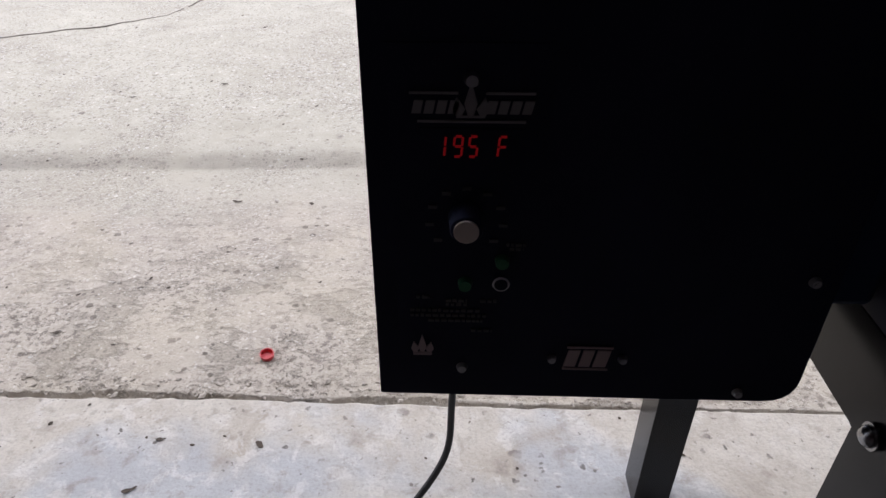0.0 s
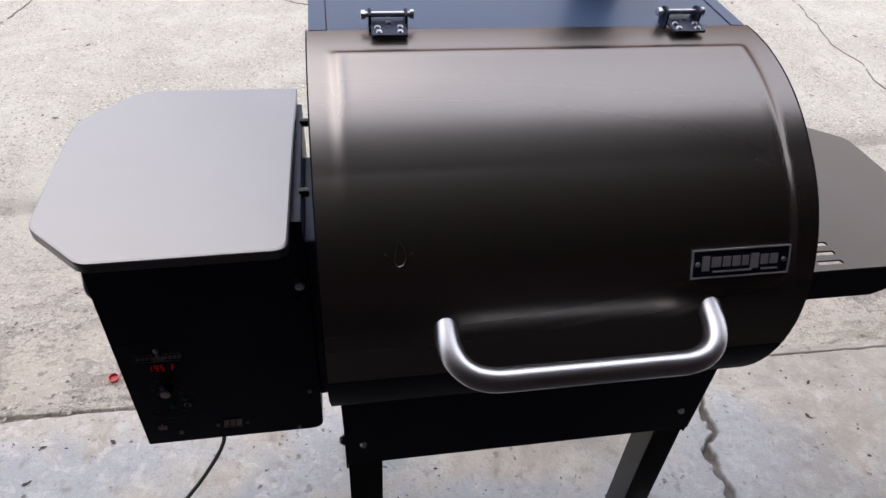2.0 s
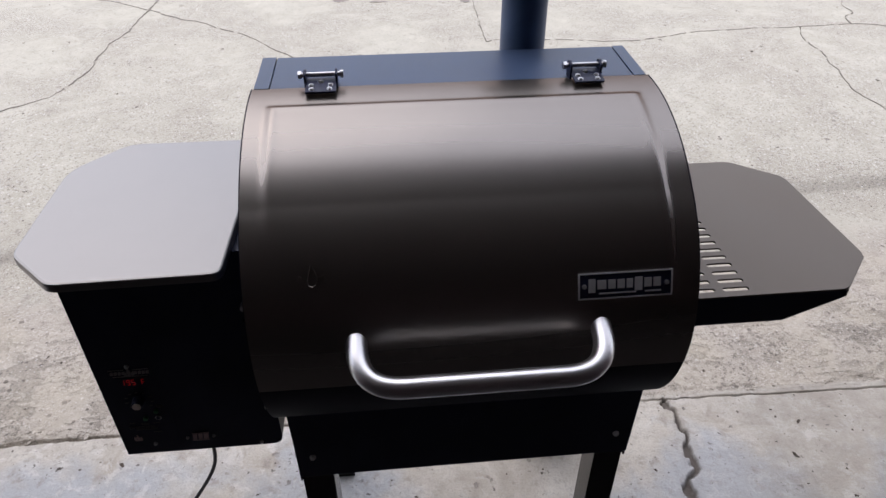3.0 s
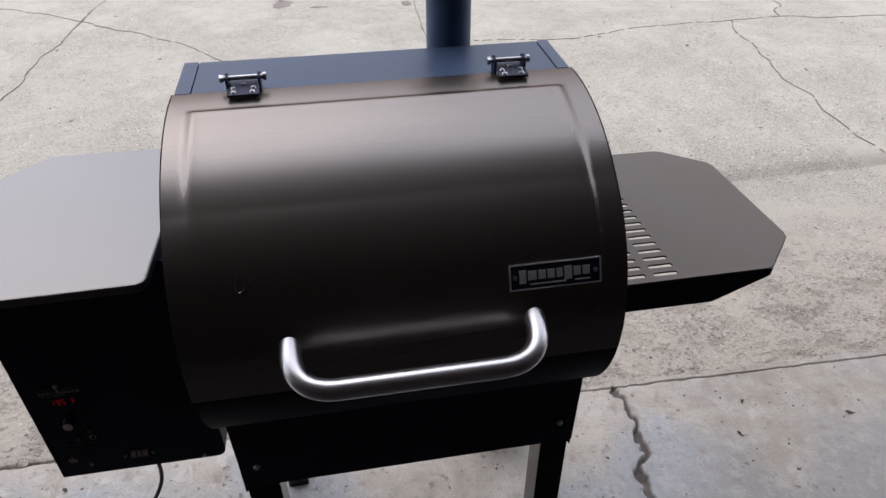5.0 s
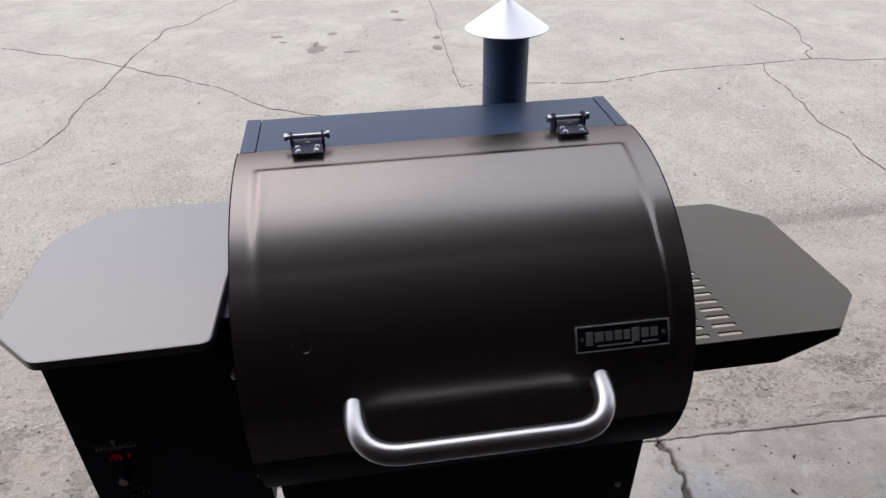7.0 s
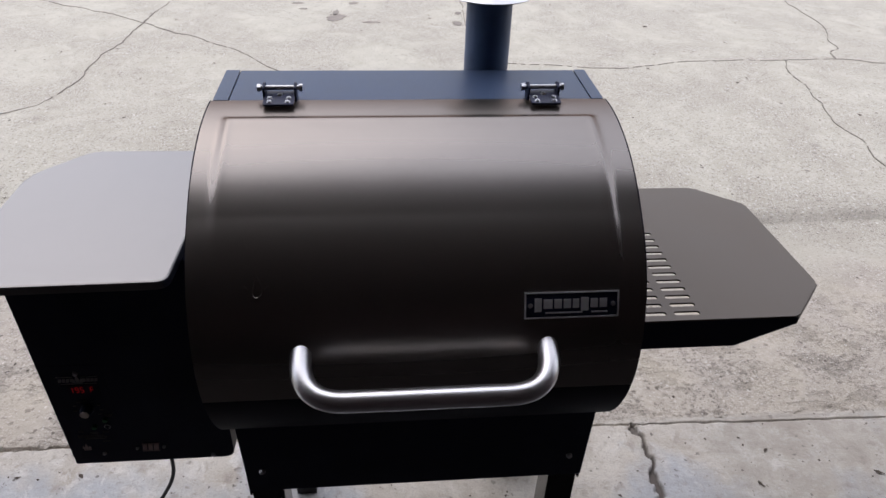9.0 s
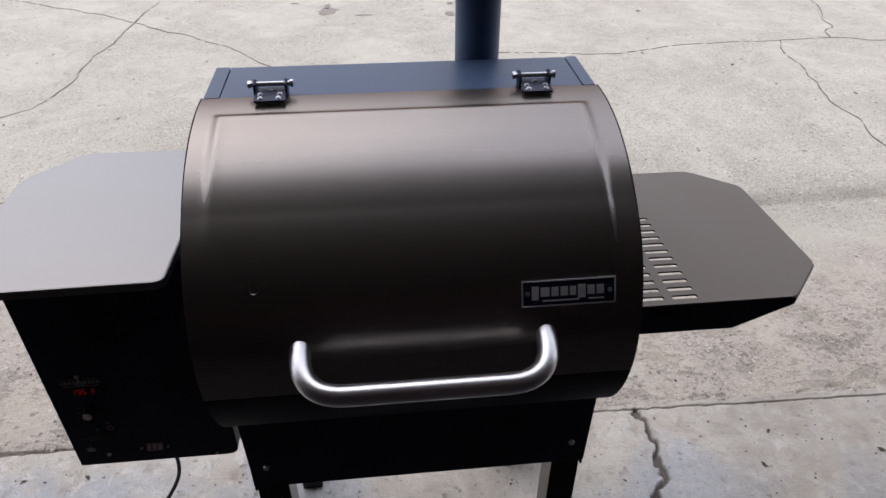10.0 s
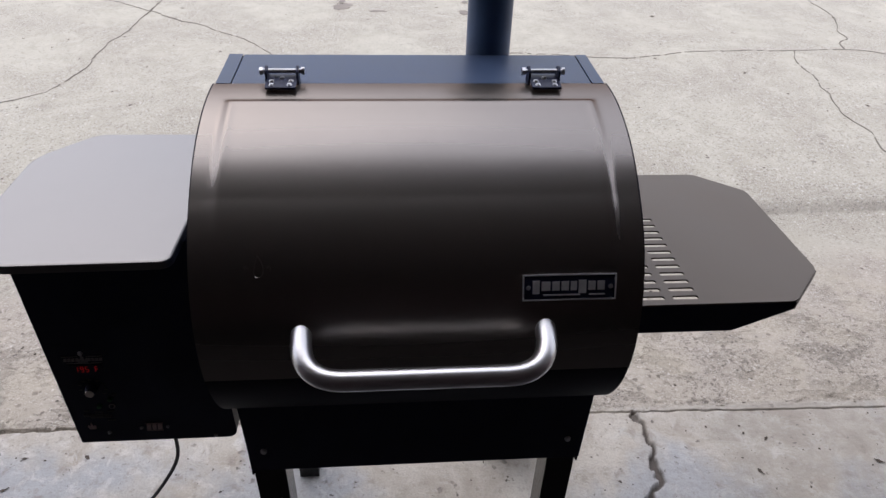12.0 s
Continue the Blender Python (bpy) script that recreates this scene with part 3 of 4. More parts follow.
scatter("joint_grit", CRUMBS, 160, (0.0, 2.0, 0.262, 0.285), 0.005, 26, "fine grit along the slab joint", "rubble", 0.6)


def leaf_fragment(x, y, length, turn, mat, label, category="leaf"):
    """A curled flat scrap that lies on the concrete."""
    bm = bmesh.new()
    rows = []
    for k in range(7):
        u = k / 6 - 0.5
        half = (length * 0.13 * (1 - (2 * u) ** 2) + length * 0.03) * (1 + 0.5 * math.sin(k * 5.1 + turn))
        lift = length * 0.10 * (2 * u) ** 2 + 0.0012
        rows.append([bm.verts.new((u * length, sgn * half, lift + (0.0 if sgn == 0 else 0.03 * length))) for sgn in (-1, 0, 1)])
    for p, q in zip(rows, rows[1:]):
        for k in range(2):
            bm.faces.new((p[k], q[k], q[k + 1], p[k + 1]))
    r = bmesh.ops.extrude_face_region(bm, geom=list(bm.faces))
    for g in r["geom"]:
        if isinstance(g, bmesh.types.BMVert):
            g.co.z += 0.0008
    ob = part("leaf_fragment" if category == "leaf" else "plastic_scrap", bm, mat, None, smooth=True)
    ob.matrix_world = pose(x, y, height_at(x, y), 0, 0, turn)
    return tagged(ob, label, category, group="leaf fragments on the concrete" if category == "leaf" else "")


for k, (x, y, ln, tn) in enumerate(((-0.963, 0.182, 0.022, 10), (-0.973, 0.092, 0.030, 28), (-1.078, 0.962, 0.035, -4), (-0.991, 1.563, 0.028, 60), (-1.25, 0.42, 0.024, 25),
                                    (1.221, 0.059, 0.036, 150), (0.893, 0.044, 0.030, 120), (-1.62, 1.62, 0.030, 15), (-1.35, 1.75, 0.034, 5), (-0.80, 0.60, 0.014, 50), (-1.15, 0.60, 0.020, 70))):
    leaf_fragment(x, y, ln * 0.7, tn, BITS, "dry dark brown curled leaf fragment on concrete")
leaf_fragment(-0.91, -0.205, 0.022, -60, plain("white_scrap", (0.70, 0.70, 0.70), 0.5), "small pale plastic scrap on the slab", "scrap")


def stain(x, y, rx, ry, seed):
    """An oil or leaf stain: a thin ragged film on the concrete."""
    rng = random.Random(seed)
    bm = bmesh.new()
    n_ = 46
    pts = []
    for k in range(n_):
        q = 6.283 * k / n_
        f = 0.85 + 0.14 * math.sin(2 * q + seed) + 0.08 * math.sin(5 * q + 2 * seed) + 0.13 * rng.uniform(-1, 1)
        pts.append((x + rx * math.cos(6.283 * k / n_) * f, y + ry * math.sin(6.283 * k / n_) * f))
    z = height_at(x, y) + 0.002
    bm.faces.new([bm.verts.new((px, py, z)) for px, py in pts])
    r = bmesh.ops.extrude_face_region(bm, geom=list(bm.faces))
    for g in r["geom"]:
        if isinstance(g, bmesh.types.BMVert):
            g.co.z -= 0.003
    return part("stain", bm, STAIN, ground)


STAIN = paint("oil_stain", (0.215, 0.185, 0.155), 0.8, grain=160, relief=0.6, vary=0.3)
stain(-0.569, -0.163, 0.010, 0.012, 44)
stain(-0.368, 4.269, 0.085, 0.10, 31)
stain(-0.38, 4.40, 0.025, 0.09, 32)
stain(-0.102, 4.149, 0.06, 0.03, 33)
stain(0.311, 5.326, 0.035, 0.06, 34)
stain(0.316, 5.017, 0.055, 0.04, 35)
stain(0.539, 4.124, 0.045, 0.06, 36)
stain(0.571, 4.408, 0.03, 0.04, 37)
stain(-0.252, 4.686, 0.04, 0.05, 38)
stain(-0.694, 4.678, 0.05, 0.03, 39)
stain(-0.635, 4.507, 0.03, 0.025, 40)

# ---------------------------------------------------------------- garage round the camera


def wall(name, lo, hi, label):
    return tagged(part(name, box(lo, hi), DRYWALL), label, "wall", kind="structure")


HEAD_Y = -0.17
# unseen dark slab, added to darken what the lower lid reflects
tagged(part("floor", box((-3.0, -6.0, -0.03), (3.0, -0.36, 0.004)), FLOOR_DARKENER), "unseen dark floor added to keep the lid's reflection dark", "floor", kind="structure")
wall("wall_west", (-3.2, -6.2, -0.02), (-3.0, HEAD_Y, 2.75), "plain dim garage side wall")
wall("wall_east", (3.0, -6.2, -0.02), (3.2, HEAD_Y, 2.75), "plain dim garage side wall")
wall("wall_south", (-3.0, -6.2, -0.02), (3.0, -6.0, 2.75), "plain dim garage back wall")
wall("wall_header", (-3.0, HEAD_Y - 0.16, 2.3), (3.0, HEAD_Y, 2.75), "door header over the garage opening")
tagged(part("ceiling", box((-3.2, -6.2, 2.75), (3.2, HEAD_Y, 2.95)), DRYWALL), "plain dim garage ceiling", "ceiling", kind="structure")

# ---------------------------------------------------------------- pellet grill
XL, XR = -0.287, 0.289                 # ends of the drum
CY, CZ, R = -0.083, 0.800, 0.228       # axis and radius of the drum
BACK_Y, TOP_Z = 0.100, 1.060

grill = tagged(new("pellet_grill"), "black and bronze barrel pellet grill standing on concrete", "grill")


def on_drum(x, a, r=R):
    """A point of the drum's skin; a: degrees forward from straight up."""
    k = max(0.0, 36.0 - a)
    r = r + 0.7 * (0.00045 * k + 0.000012 * k * k)      # the top of the drum is flatter
    return Vector((x, CY - r * math.sin(radians(a)), CZ + r * math.cos(radians(a))))


def drum_normal(a):
    return Vector((0, -math.sin(radians(a)), math.cos(radians(a))))


LID_TOP, LID_END, SHELL_END = -15.8, 99.0, 128.0


def build_lid():
    nu, nv = 130, 120
    bm = bmesh.new()
    grid = []
    arc = radians(LID_END - LID_TOP) * R
    press = radians(SHELL_END - LID_TOP) * R        # length over which the pressing fades out
    for i in range(nu + 1):
        x = XL + (XR - XL) * i / nu
        col = []
        for j in range(nv + 1):
            a = LID_TOP + (LID_END - LID_TOP) * j / nv
            s = arc * j / nv
            # raised field inside a pressed ridge
            ex = min(x - XL - 0.0228, XR - x - 0.0275)
            ey = s - 0.0436
            e = min(ex, ey)
            low = max(0.0, min(1.0, (press * (0.52 if x < 0 else 0.74) - s) / (press * (0.34 if x < 0 else 0.40))))
            k = max(0.0, min(1.0, e / 0.013))
            k = 1 - (1 - k) * low if ex < ey else k
            lift = 0.0045 * k * k * (3 - 2 * k)
            ridge = 0.0009 * math.exp(-(((e - 0.012) / 0.005) ** 2)) * low
            col.append(bm.verts.new(on_drum(x, a, R + lift + ridge)))
        grid.append(col)
    for i in range(nu):
        for j in range(nv):
            bm.faces.new((grid[i][j], grid[i + 1][j], grid[i + 1][j + 1], grid[i][j + 1]))
    # rolled edge all round
    edges = [e for e in bm.edges if e.is_boundary]
    r = bmesh.ops.extrude_edge_only(bm, edges=edges)
    for g in r["geom"]:
        if isinstance(g, bmesh.types.BMVert):
            d = Vector((0, g.co.y - CY, g.co.z - CZ)).normalized()
            g.co -= d * 0.014
        elif isinstance(g, bmesh.types.BMFace):
            g.material_index = 1
    return part("lid", bm, BRONZE, grill, "bronze metallic curved lid with pressed border", smooth=True, angle=40)


lid = build_lid()
lid.data.materials.append(SHELL)


def build_lower_shell():
    """The drum's skin under the lid, down to the front panel."""
    bm = bmesh.new()
    steps = 16
    rows = []
    for j in range(steps + 1):
        a = LID_END + 0.35 + (SHELL_END - LID_END) * j / steps
        rows.append([bm.verts.new(on_drum(x, a, R + 0.0042)) for x in (XL, XL + 0.02, XR - 0.02, XR)])
    for p, q in zip(rows, rows[1:]):
        for k in range(3):
            bm.faces.new((p[k], p[k + 1], q[k + 1], q[k]))
    r = bmesh.ops.extrude_edge_only(bm, edges=[e for e in bm.edges if e.is_boundary])
    for g in r["geom"]:
        if isinstance(g, bmesh.types.BMVert):
            g.co -= Vector((0, g.co.y - CY, g.co.z - CZ)).normalized() * 0.014
    return part("lower_shell", bm, SHELL, grill, "matt black lower drum skin", smooth=True, angle=40)


# dark coat in place of bronze keeps the slab's reflection off the lower drum
build_lower_shell()


def drum_profile(r):
    """The drum's side outline (y, z): round in front and below, a flat top and a straight back."""
    out = [(BACK_Y, TOP_Z - 0.006), (-0.02, TOP_Z - 0.010)]
    for a in np.arange(2, 181, 6):
        p = on_drum(0, a, r)
        out.append((p.y, p.z))
    for a in np.arange(186, 246, 6):
        p = on_drum(0, a, r)
        out.append((p.y, p.z))
    out.append((BACK_Y, CZ - r * 0.42))
    return out


prof = drum_profile(R - 0.013)
bm = plate(prof, [], XR - XL - 0.008, lambda u, v, w: Vector((XR - 0.004 + w, u, v)))
part("drum", bm, BLACK, grill, "black enamelled drum", smooth=True)

# flat top panel behind the lid, with folded end strips
def top_strip(x0, x1, lift):
    return plate(round_poly([(x0, -0.0105), (x1, -0.0105), (x1, BACK_Y + 0.004), (x0, BACK_Y + 0.004)], 0.002), [], 0.012,
                 lambda u, v, w: Vector((u, v, TOP_Z + lift + w - (0.0036 if v < 0 else 0.0))))


part("top_panel", top_strip(XL + 0.0245, XR - 0.0215, 0.0), BLACK_TOP, grill, "black flat top panel, tinted blue for sky and smoke")
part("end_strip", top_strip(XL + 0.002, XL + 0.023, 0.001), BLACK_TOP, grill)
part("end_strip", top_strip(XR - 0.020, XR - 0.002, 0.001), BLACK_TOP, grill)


def build_hinge(xc):
    y0 = -0.007
    hinge = part("hinge", plate(round_poly([(-0.0215, -0.020), (0.0215, -0.020), (0.0215, 0.022), (-0.0215, 0.022)], 0.003), [], 0.003,
                 lambda u, v, w: Vector((xc + u, y0 - 0.016 + v, 1.0655 + w + v * 0.09))), BLACK, grill, "black steel hinge with zinc pin")
    for sx in (-0.0220, 0.0220):
        bm = plate(round_poly([(-0.010, -0.008), (0.010, -0.008), (0.011, 0.015), (0.003, 0.021), (-0.011, 0.016)], 0.003), [], 0.003,
                   lambda u, v, w: Vector((xc + sx + w + 0.0015, y0 + u, 1.061 + v)))
        part("ear", bm, BLACK, hinge)
    bm = add_cyl(bmesh.new(), 0.0035, 0.061, along((xc, y0 + 0.002, 1.0735), (1, 0, 0)), 12)
    add_cyl(bm, 0.0058, 0.005, along((xc - 0.0295, y0 + 0.002, 1.0735), (1, 0, 0)), 6)
    add_cyl(bm, 0.0055, 0.0045, along((xc + 0.0295, y0 + 0.002, 1.0735), (1, 0, 0)), 12)
    part("pin", bm, ZINC, hinge)
    for bx, by in ((-0.0125, -0.0125), (0.0125, -0.0125), (-0.0135, -0.001), (0.0135, -0.001), (0.0, 0.009)):
        part("bolt", add_bolt(bmesh.new(), (xc + bx, y0 - 0.016 + by, 1.0652 + by * 0.09), (0, 0, 1), 0.0042, 0.0022), ZINC, hinge)


build_hinge(-0.189)
build_hinge(0.193)

# handle of the lid
HX0, HX1, HZ, HY = -0.154, 0.162, 0.819, -0.373
path = rounded([(HX0, -0.300, 0.843), (HX0 + 0.001, HY, HZ), (HX1 - 0.001, HY, HZ), (HX1, -0.300, 0.843)], 0.057, 12)
lid_handle = part("lid_handle", add_tube(bmesh.new(), path, 0.0138, 24), STEEL, lid, "brushed stainless tube handle", smooth=True)

# name plate on the lid, in plain bars
BADGE_A0, BADGE_A1, BX0, BX1 = 61.6, 70.0, 0.129, 0.2515


def lid_patch(bm, x0, x1, a0, a1, r0, r1, n_=4):
    """A curved slab on the lid between two x, two angles and two radii."""
    rows = []
    for k in range(n_ + 1):
        a = a0 + (a1 - a0) * k / n_
        rows.append([bm.verts.new(on_drum(x, a, rr)) for rr in (r0, r1) for x in (x0, x1)])
    for p, q in zip(rows, rows[1:]):
        bm.faces.new((p[2], p[3], q[3], q[2]))
        bm.faces.new((p[0], q[0], q[1], p[1]))
        bm.faces.new((p[0], p[2], q[2], q[0]))
        bm.faces.new((p[1], q[1], q[3], p[3]))
    bm.faces.new((rows[0][0], rows[0][1], rows[0][3], rows[0][2]))
    bm.faces.new((rows[-1][0], rows[-1][2], rows[-1][3], rows[-1][1]))
    return bm


for hx_0, hx_1 in ((XL - 0.0017, XL - 0.0002), (XR + 0.0002, XR + 0.0017)):
    hoop = lid_patch(bmesh.new(), hx_0, hx_1, LID_TOP, SHELL_END, R - 0.02, R + 0.0004, 60)
    part("end_hoop", hoop, SHELL, grill, "thin black rim round the drum's end", smooth=True, angle=40)

RB = R + 0.0045
badge = part("badge", lid_patch(bmesh.new(), BX0, BX1, BADGE_A0, BADGE_A1, RB - 0.004, RB + 0.0015), BLACK, grill, "black name plate with silver border")
da = 0.4
border = bmesh.new()
lid_patch(border, BX0, BX1, BADGE_A0, BADGE_A0 + da, RB, RB + 0.003)
lid_patch(border, BX0, BX1, BADGE_A1 - da, BADGE_A1, RB, RB + 0.003)
lid_patch(border, BX0, BX0 + 0.0018, BADGE_A0 + da, BADGE_A1 - da, RB, RB + 0.003)
lid_patch(border, BX1 - 0.0018, BX1, BADGE_A0 + da, BADGE_A1 - da, RB, RB + 0.003)
part("border", border, SILVER, badge)
xx = BX0 + 0.0130
for k, wd in enumerate((0.0115, 0.0140, 0.0120, 0.0120, 0.0105, 0.0125, 0.0120, 0.0120)):
    tall = k in (0, 5)
    a_top, a_low = BADGE_A0 + (1.9 if tall else 2.3), BADGE_A0 + (6.2 if tall else 5.2)
    bar = lid_patch(bmesh.new(), xx, xx + wd - 0.0026, a_top, a_low, RB + 0.001, RB + 0.0025)
    part("printed_bar", bar, PRINT_BADGE, badge)
    xx += wd
und = bmesh.new()
lid_patch(und, BX0 + 0.027, BX0 + 0.075, BADGE_A1 - 2.0, BADGE_A1 - 1.6, RB + 0.001, RB + 0.003)
lid_patch(und, BX0 + 0.087, BX1 - 0.015, BADGE_A1 - 2.0, BADGE_A1 - 1.6, RB + 0.001, RB + 0.003)
part("underline", und, SILVER, badge)
for bx in (BX0 + 0.0075, BX1 - 0.0075):
    am = (BADGE_A0 + BADGE_A1) / 2
    part("rivet", add_bolt(bmesh.new(), on_drum(bx, am, RB + 0.001), drum_normal(am), 0.0034, 0.003), ZINC, badge)

# faint pressed flame emblem
fb = bmesh.new()
FLX, FLA = -0.203, 57.0
loop = []
for k in range(41):
    t = 2 * math.pi * k / 40
    w_ = 0.0085 * math.sin(t) * (0.6 - 0.4 * math.cos(t + 0.5))
    loop.append(on_drum(FLX + w_, FLA + 3.3 * math.cos(t + math.pi) + 0.4, RB))
add_tube(fb, [p_ + drum_normal(FLA) * 0.0004 for p_ in loop], 0.0005, 6)
for sd in (-1, 1):
    add_tube(fb, curve_through([on_drum(FLX + sd * d_, FLA + e_, RB) for d_, e_ in ((0.011, 1.0), (0.0150, 0.2), (0.0165, 1.6))], 5), 0.0006, 6)
part("flame_emblem", fb, BRONZE, lid, "faint pressed flame outline")

# chimney behind the drum
CHX, CHY = 0.130, 0.142
bm = bmesh.new()
add_cyl(bm, 0.0365, 0.30, Matrix.Translation((CHX, CHY, 1.014)), 48)
chimney = part("chimney", bm, STACK_PAINT, grill, "black round smoke stack, tinted blue for smoke haze", smooth=True)
bm = bmesh.new()
prof2 = [(0.0005, 1.2135), (0.006, 1.214), (0.009, 1.2105), (0.0660, 1.1705), (0.0660, 1.169), (0.008, 1.208), (0.0005, 1.2095)]
rings = [[bm.verts.new((CHX + r_ * math.cos(6.2832 * k / 56), CHY + r_ * math.sin(6.2832 * k / 56), z_)) for k in range(56)] for r_, z_ in prof2]
for a_, b_ in zip(rings, rings[1:]):
    for k in range(56):
        bm.faces.new((a_[k], a_[(k + 1) % 56], b_[(k + 1) % 56], b_[k]))
part("cap", bm, CAP_STEEL, chimney, "bright steel cone cap", smooth=True, angle=30)
bm = add_cyl(bmesh.new(), 0.003, 0.06, Matrix.Translation((CHX, CHY, 1.183)), 10)
part("cap_rod", bm, ZINC, chimney)
bm = add_cyl(bmesh.new(), 0.006, 0.005, Matrix.Translation((CHX, CHY, 1.215)), 6)
part("nut", bm, ZINC, chimney)
part("bracket", box((CHX - 0.045, BACK_Y - 0.003, 0.90), (CHX + 0.045, CHY - 0.025, 1.02), 0.004), BLACK_TOP, chimney)

# ---------------------------------------------------------------- side shelf
SZ = 0.812
outline = round_poly([(0.293, -0.239), (0.556, -0.238), (0.628, -0.162), (0.624, 0.080), (0.546, 0.145), (0.293, 0.146)],
                     [0.002, 0.010, 0.012, 0.012, 0.014, 0.002])
slots = []
for k in range(12):
    y = -0.223 + 0.0191 * k
    for x0, x1 in ((0.322, 0.361), (0.373, 0.412)):
        slots.append(round_poly([(x0, y - 0.0042), (x1, y - 0.0042), (x1, y + 0.0042), (x0, y + 0.0042)], 0.004, 3))
shelf = part("side_shelf", plate(outline, slots, 0.003, lambda u, v, w: Vector((u, v, SZ + w))), BRONZE_SHELF, grill, "bronze steel side shelf with slots, darkened for a dimmer reflection")
bm = plate([(0.293, SZ - 0.004), (0.556, SZ - 0.004), (0.556, SZ - 0.016), (0.472, SZ - 0.055), (0.293, SZ - 0.055)], [], 0.003,
           lambda u, v, w: Vector((u, -0.2375 - w, v)))
part("apron", bm, BLACK, shelf)
edge = [(0.556, -0.2355), (0.626, -0.162), (0.622, 0.079), (0.545, 0.1425), (0.293, 0.1435)]
for (ax, ay), (bx, by) in zip(edge, edge[1:]):
    bm = bmesh.new()
    d_ = Vector((by - ay, ax - bx, 0)).normalized() * 0.003
    low = 0.016 if ax > 0.6 or bx > 0.6 else 0.03
    vs = [Vector((ax, ay, SZ - 0.0035)), Vector((bx, by, SZ - 0.0035)), Vector((bx, by, SZ - low)), Vector((ax, ay, SZ - low))]
    f = bm.faces.new([bm.verts.new(v) for v in vs])
    r_ = bmesh.ops.extrude_face_region(bm, geom=[f])
    for g in r_["geom"]:
        if isinstance(g, bmesh.types.BMVert):
            g.co += d_
    part("folded_edge", bm, BRONZE_SHELF, shelf)
part("bracket", box((0.286, -0.20, 0.775), (0.316, 0.10, SZ - 0.004), 0.002), BLACK, shelf)

# ---------------------------------------------------------------- hopper
HB, HT = 0.491, 0.899
HF, HBK = -0.180, 0.100
hx0, hx1 = -0.564, -0.306
front = round_poly([(hx0, HB), (hx1, HB), (-0.306, HT), (-0.562, HT)], [0.002, 0.019, 0.002, 0.002])
hopper = part("hopper", plate(front, [], HBK - HF, lambda u, v, w: Vector((u, HF - w, v))), BLACK, grill, "black sheet-steel pellet hopper")
lid_outline = round_poly([(-0.312, 0.124), (-0.530, 0.126), (-0.602, 0.042), (-0.598, -0.182), (-0.530, -0.251), (-0.319, -0.247)],
                         [0.004, 0.02, 0.03, 0.015, 0.012, 0.016])
mid_ = Vector((-0.46, -0.06))
bm = bmesh.new()
rings = []
for inset, z_ in ((0.003, 0.8995), (0.0, 0.9015), (0.0, 0.911), (0.001, 0.9132), (0.004, 0.914)):
    rings.append([bm.verts.new((*(Vector(q) + (mid_ - Vector(q)).normalized() * inset), z_)) for q in lid_outline])
for p_, q_ in zip(rings, rings[1:]):
    for k in range(len(p_)):
        j = (k + 1) % len(p_)
        bm.faces.new((p_[k], p_[j], q_[j], q_[k]))
bm.faces.new(rings[0][::-1])
bm.faces.new(rings[-1])
part("hopper_lid", bm, BRONZE_HOPPER, hopper, "pale bronze metallic hopper lid")
part("auger_box", box((-0.3085, -0.170, 0.56), (-0.276, 0.02, 0.86), 0.004), BLACK_TOP, hopper)
part("latch_bolt", add_cyl(bmesh.new(), 0.0065, 0.014, along((-0.316, HF - 0.006, 0.806), (0, -1, 0)), 12, bevel=0.0015), ZINC, hopper)
part("bolt", add_bolt(bmesh.new(), (-0.322, HF, 0.775), (0, -1, 0), 0.004, 0.003), DARK_BOLT, hopper)
for k, (bx, by) in enumerate(((-0.303, 0.05), (-0.303, -0.12))):
    part("lid_hinge", add_cyl(bmesh.new(), 0.006, 0.012, along((bx, by, 0.897), (1, 0, 0)), 10), DARK_BOLT, hopper)
# carrying handle on the side
hp = rounded([(-0.556, -0.12, 0.866), (-0.577, -0.12, 0.850), (-0.592, -0.12, 0.752), (-0.556, -0.12, 0.715)], 0.011, 6)
part("carry_handle", add_tube(bmesh.new(), hp, 0.0048, 14), brushed("dull_steel_rod", (0.18, 0.19, 0.21), 0.35, "Z"), hopper, "dull steel rod handle", smooth=True)


# controls on the hopper's front: x and z on the panel
def panel_box(bm, x0, x1, z0, z1, lift=0.0015, skew=0.0):
    """A thin printed patch on the panel; skew leans its top to the right."""
    vs = [(x0, z0), (x1, z0), (x1 + skew, z1), (x0 + skew, z1)]
    lo = [bm.verts.new((x, HF + 0.001, z)) for x, z in vs]
    hi = [bm.verts.new((x, HF - lift, z)) for x, z in vs]
    bm.faces.new(hi)
    for k in range(4):
        bm.faces.new((lo[k], lo[(k + 1) % 4], hi[(k + 1) % 4], hi[k]))
    return bm


def panel_tongue(bm, xc, z0, half, h_, lean=0.0, lift=0.0015):
    """A pointed printed tongue on the panel, widest a third of the way up."""
    vs = [(xc - half * 0.45, z0), (xc + half * 0.45, z0), (xc + half, z0 + h_ * 0.35), (xc + lean, z0 + h_), (xc - half, z0 + h_ * 0.35)]
    lo = [bm.verts.new((x, HF + 0.001, z)) for x, z in vs]
    hi = [bm.verts.new((x, HF - lift, z)) for x, z in vs]
    bm.faces.new(hi)
    for k in range(5):
        bm.faces.new((lo[k], lo[(k + 1) % 5], hi[(k + 1) % 5], hi[k]))
    return bm


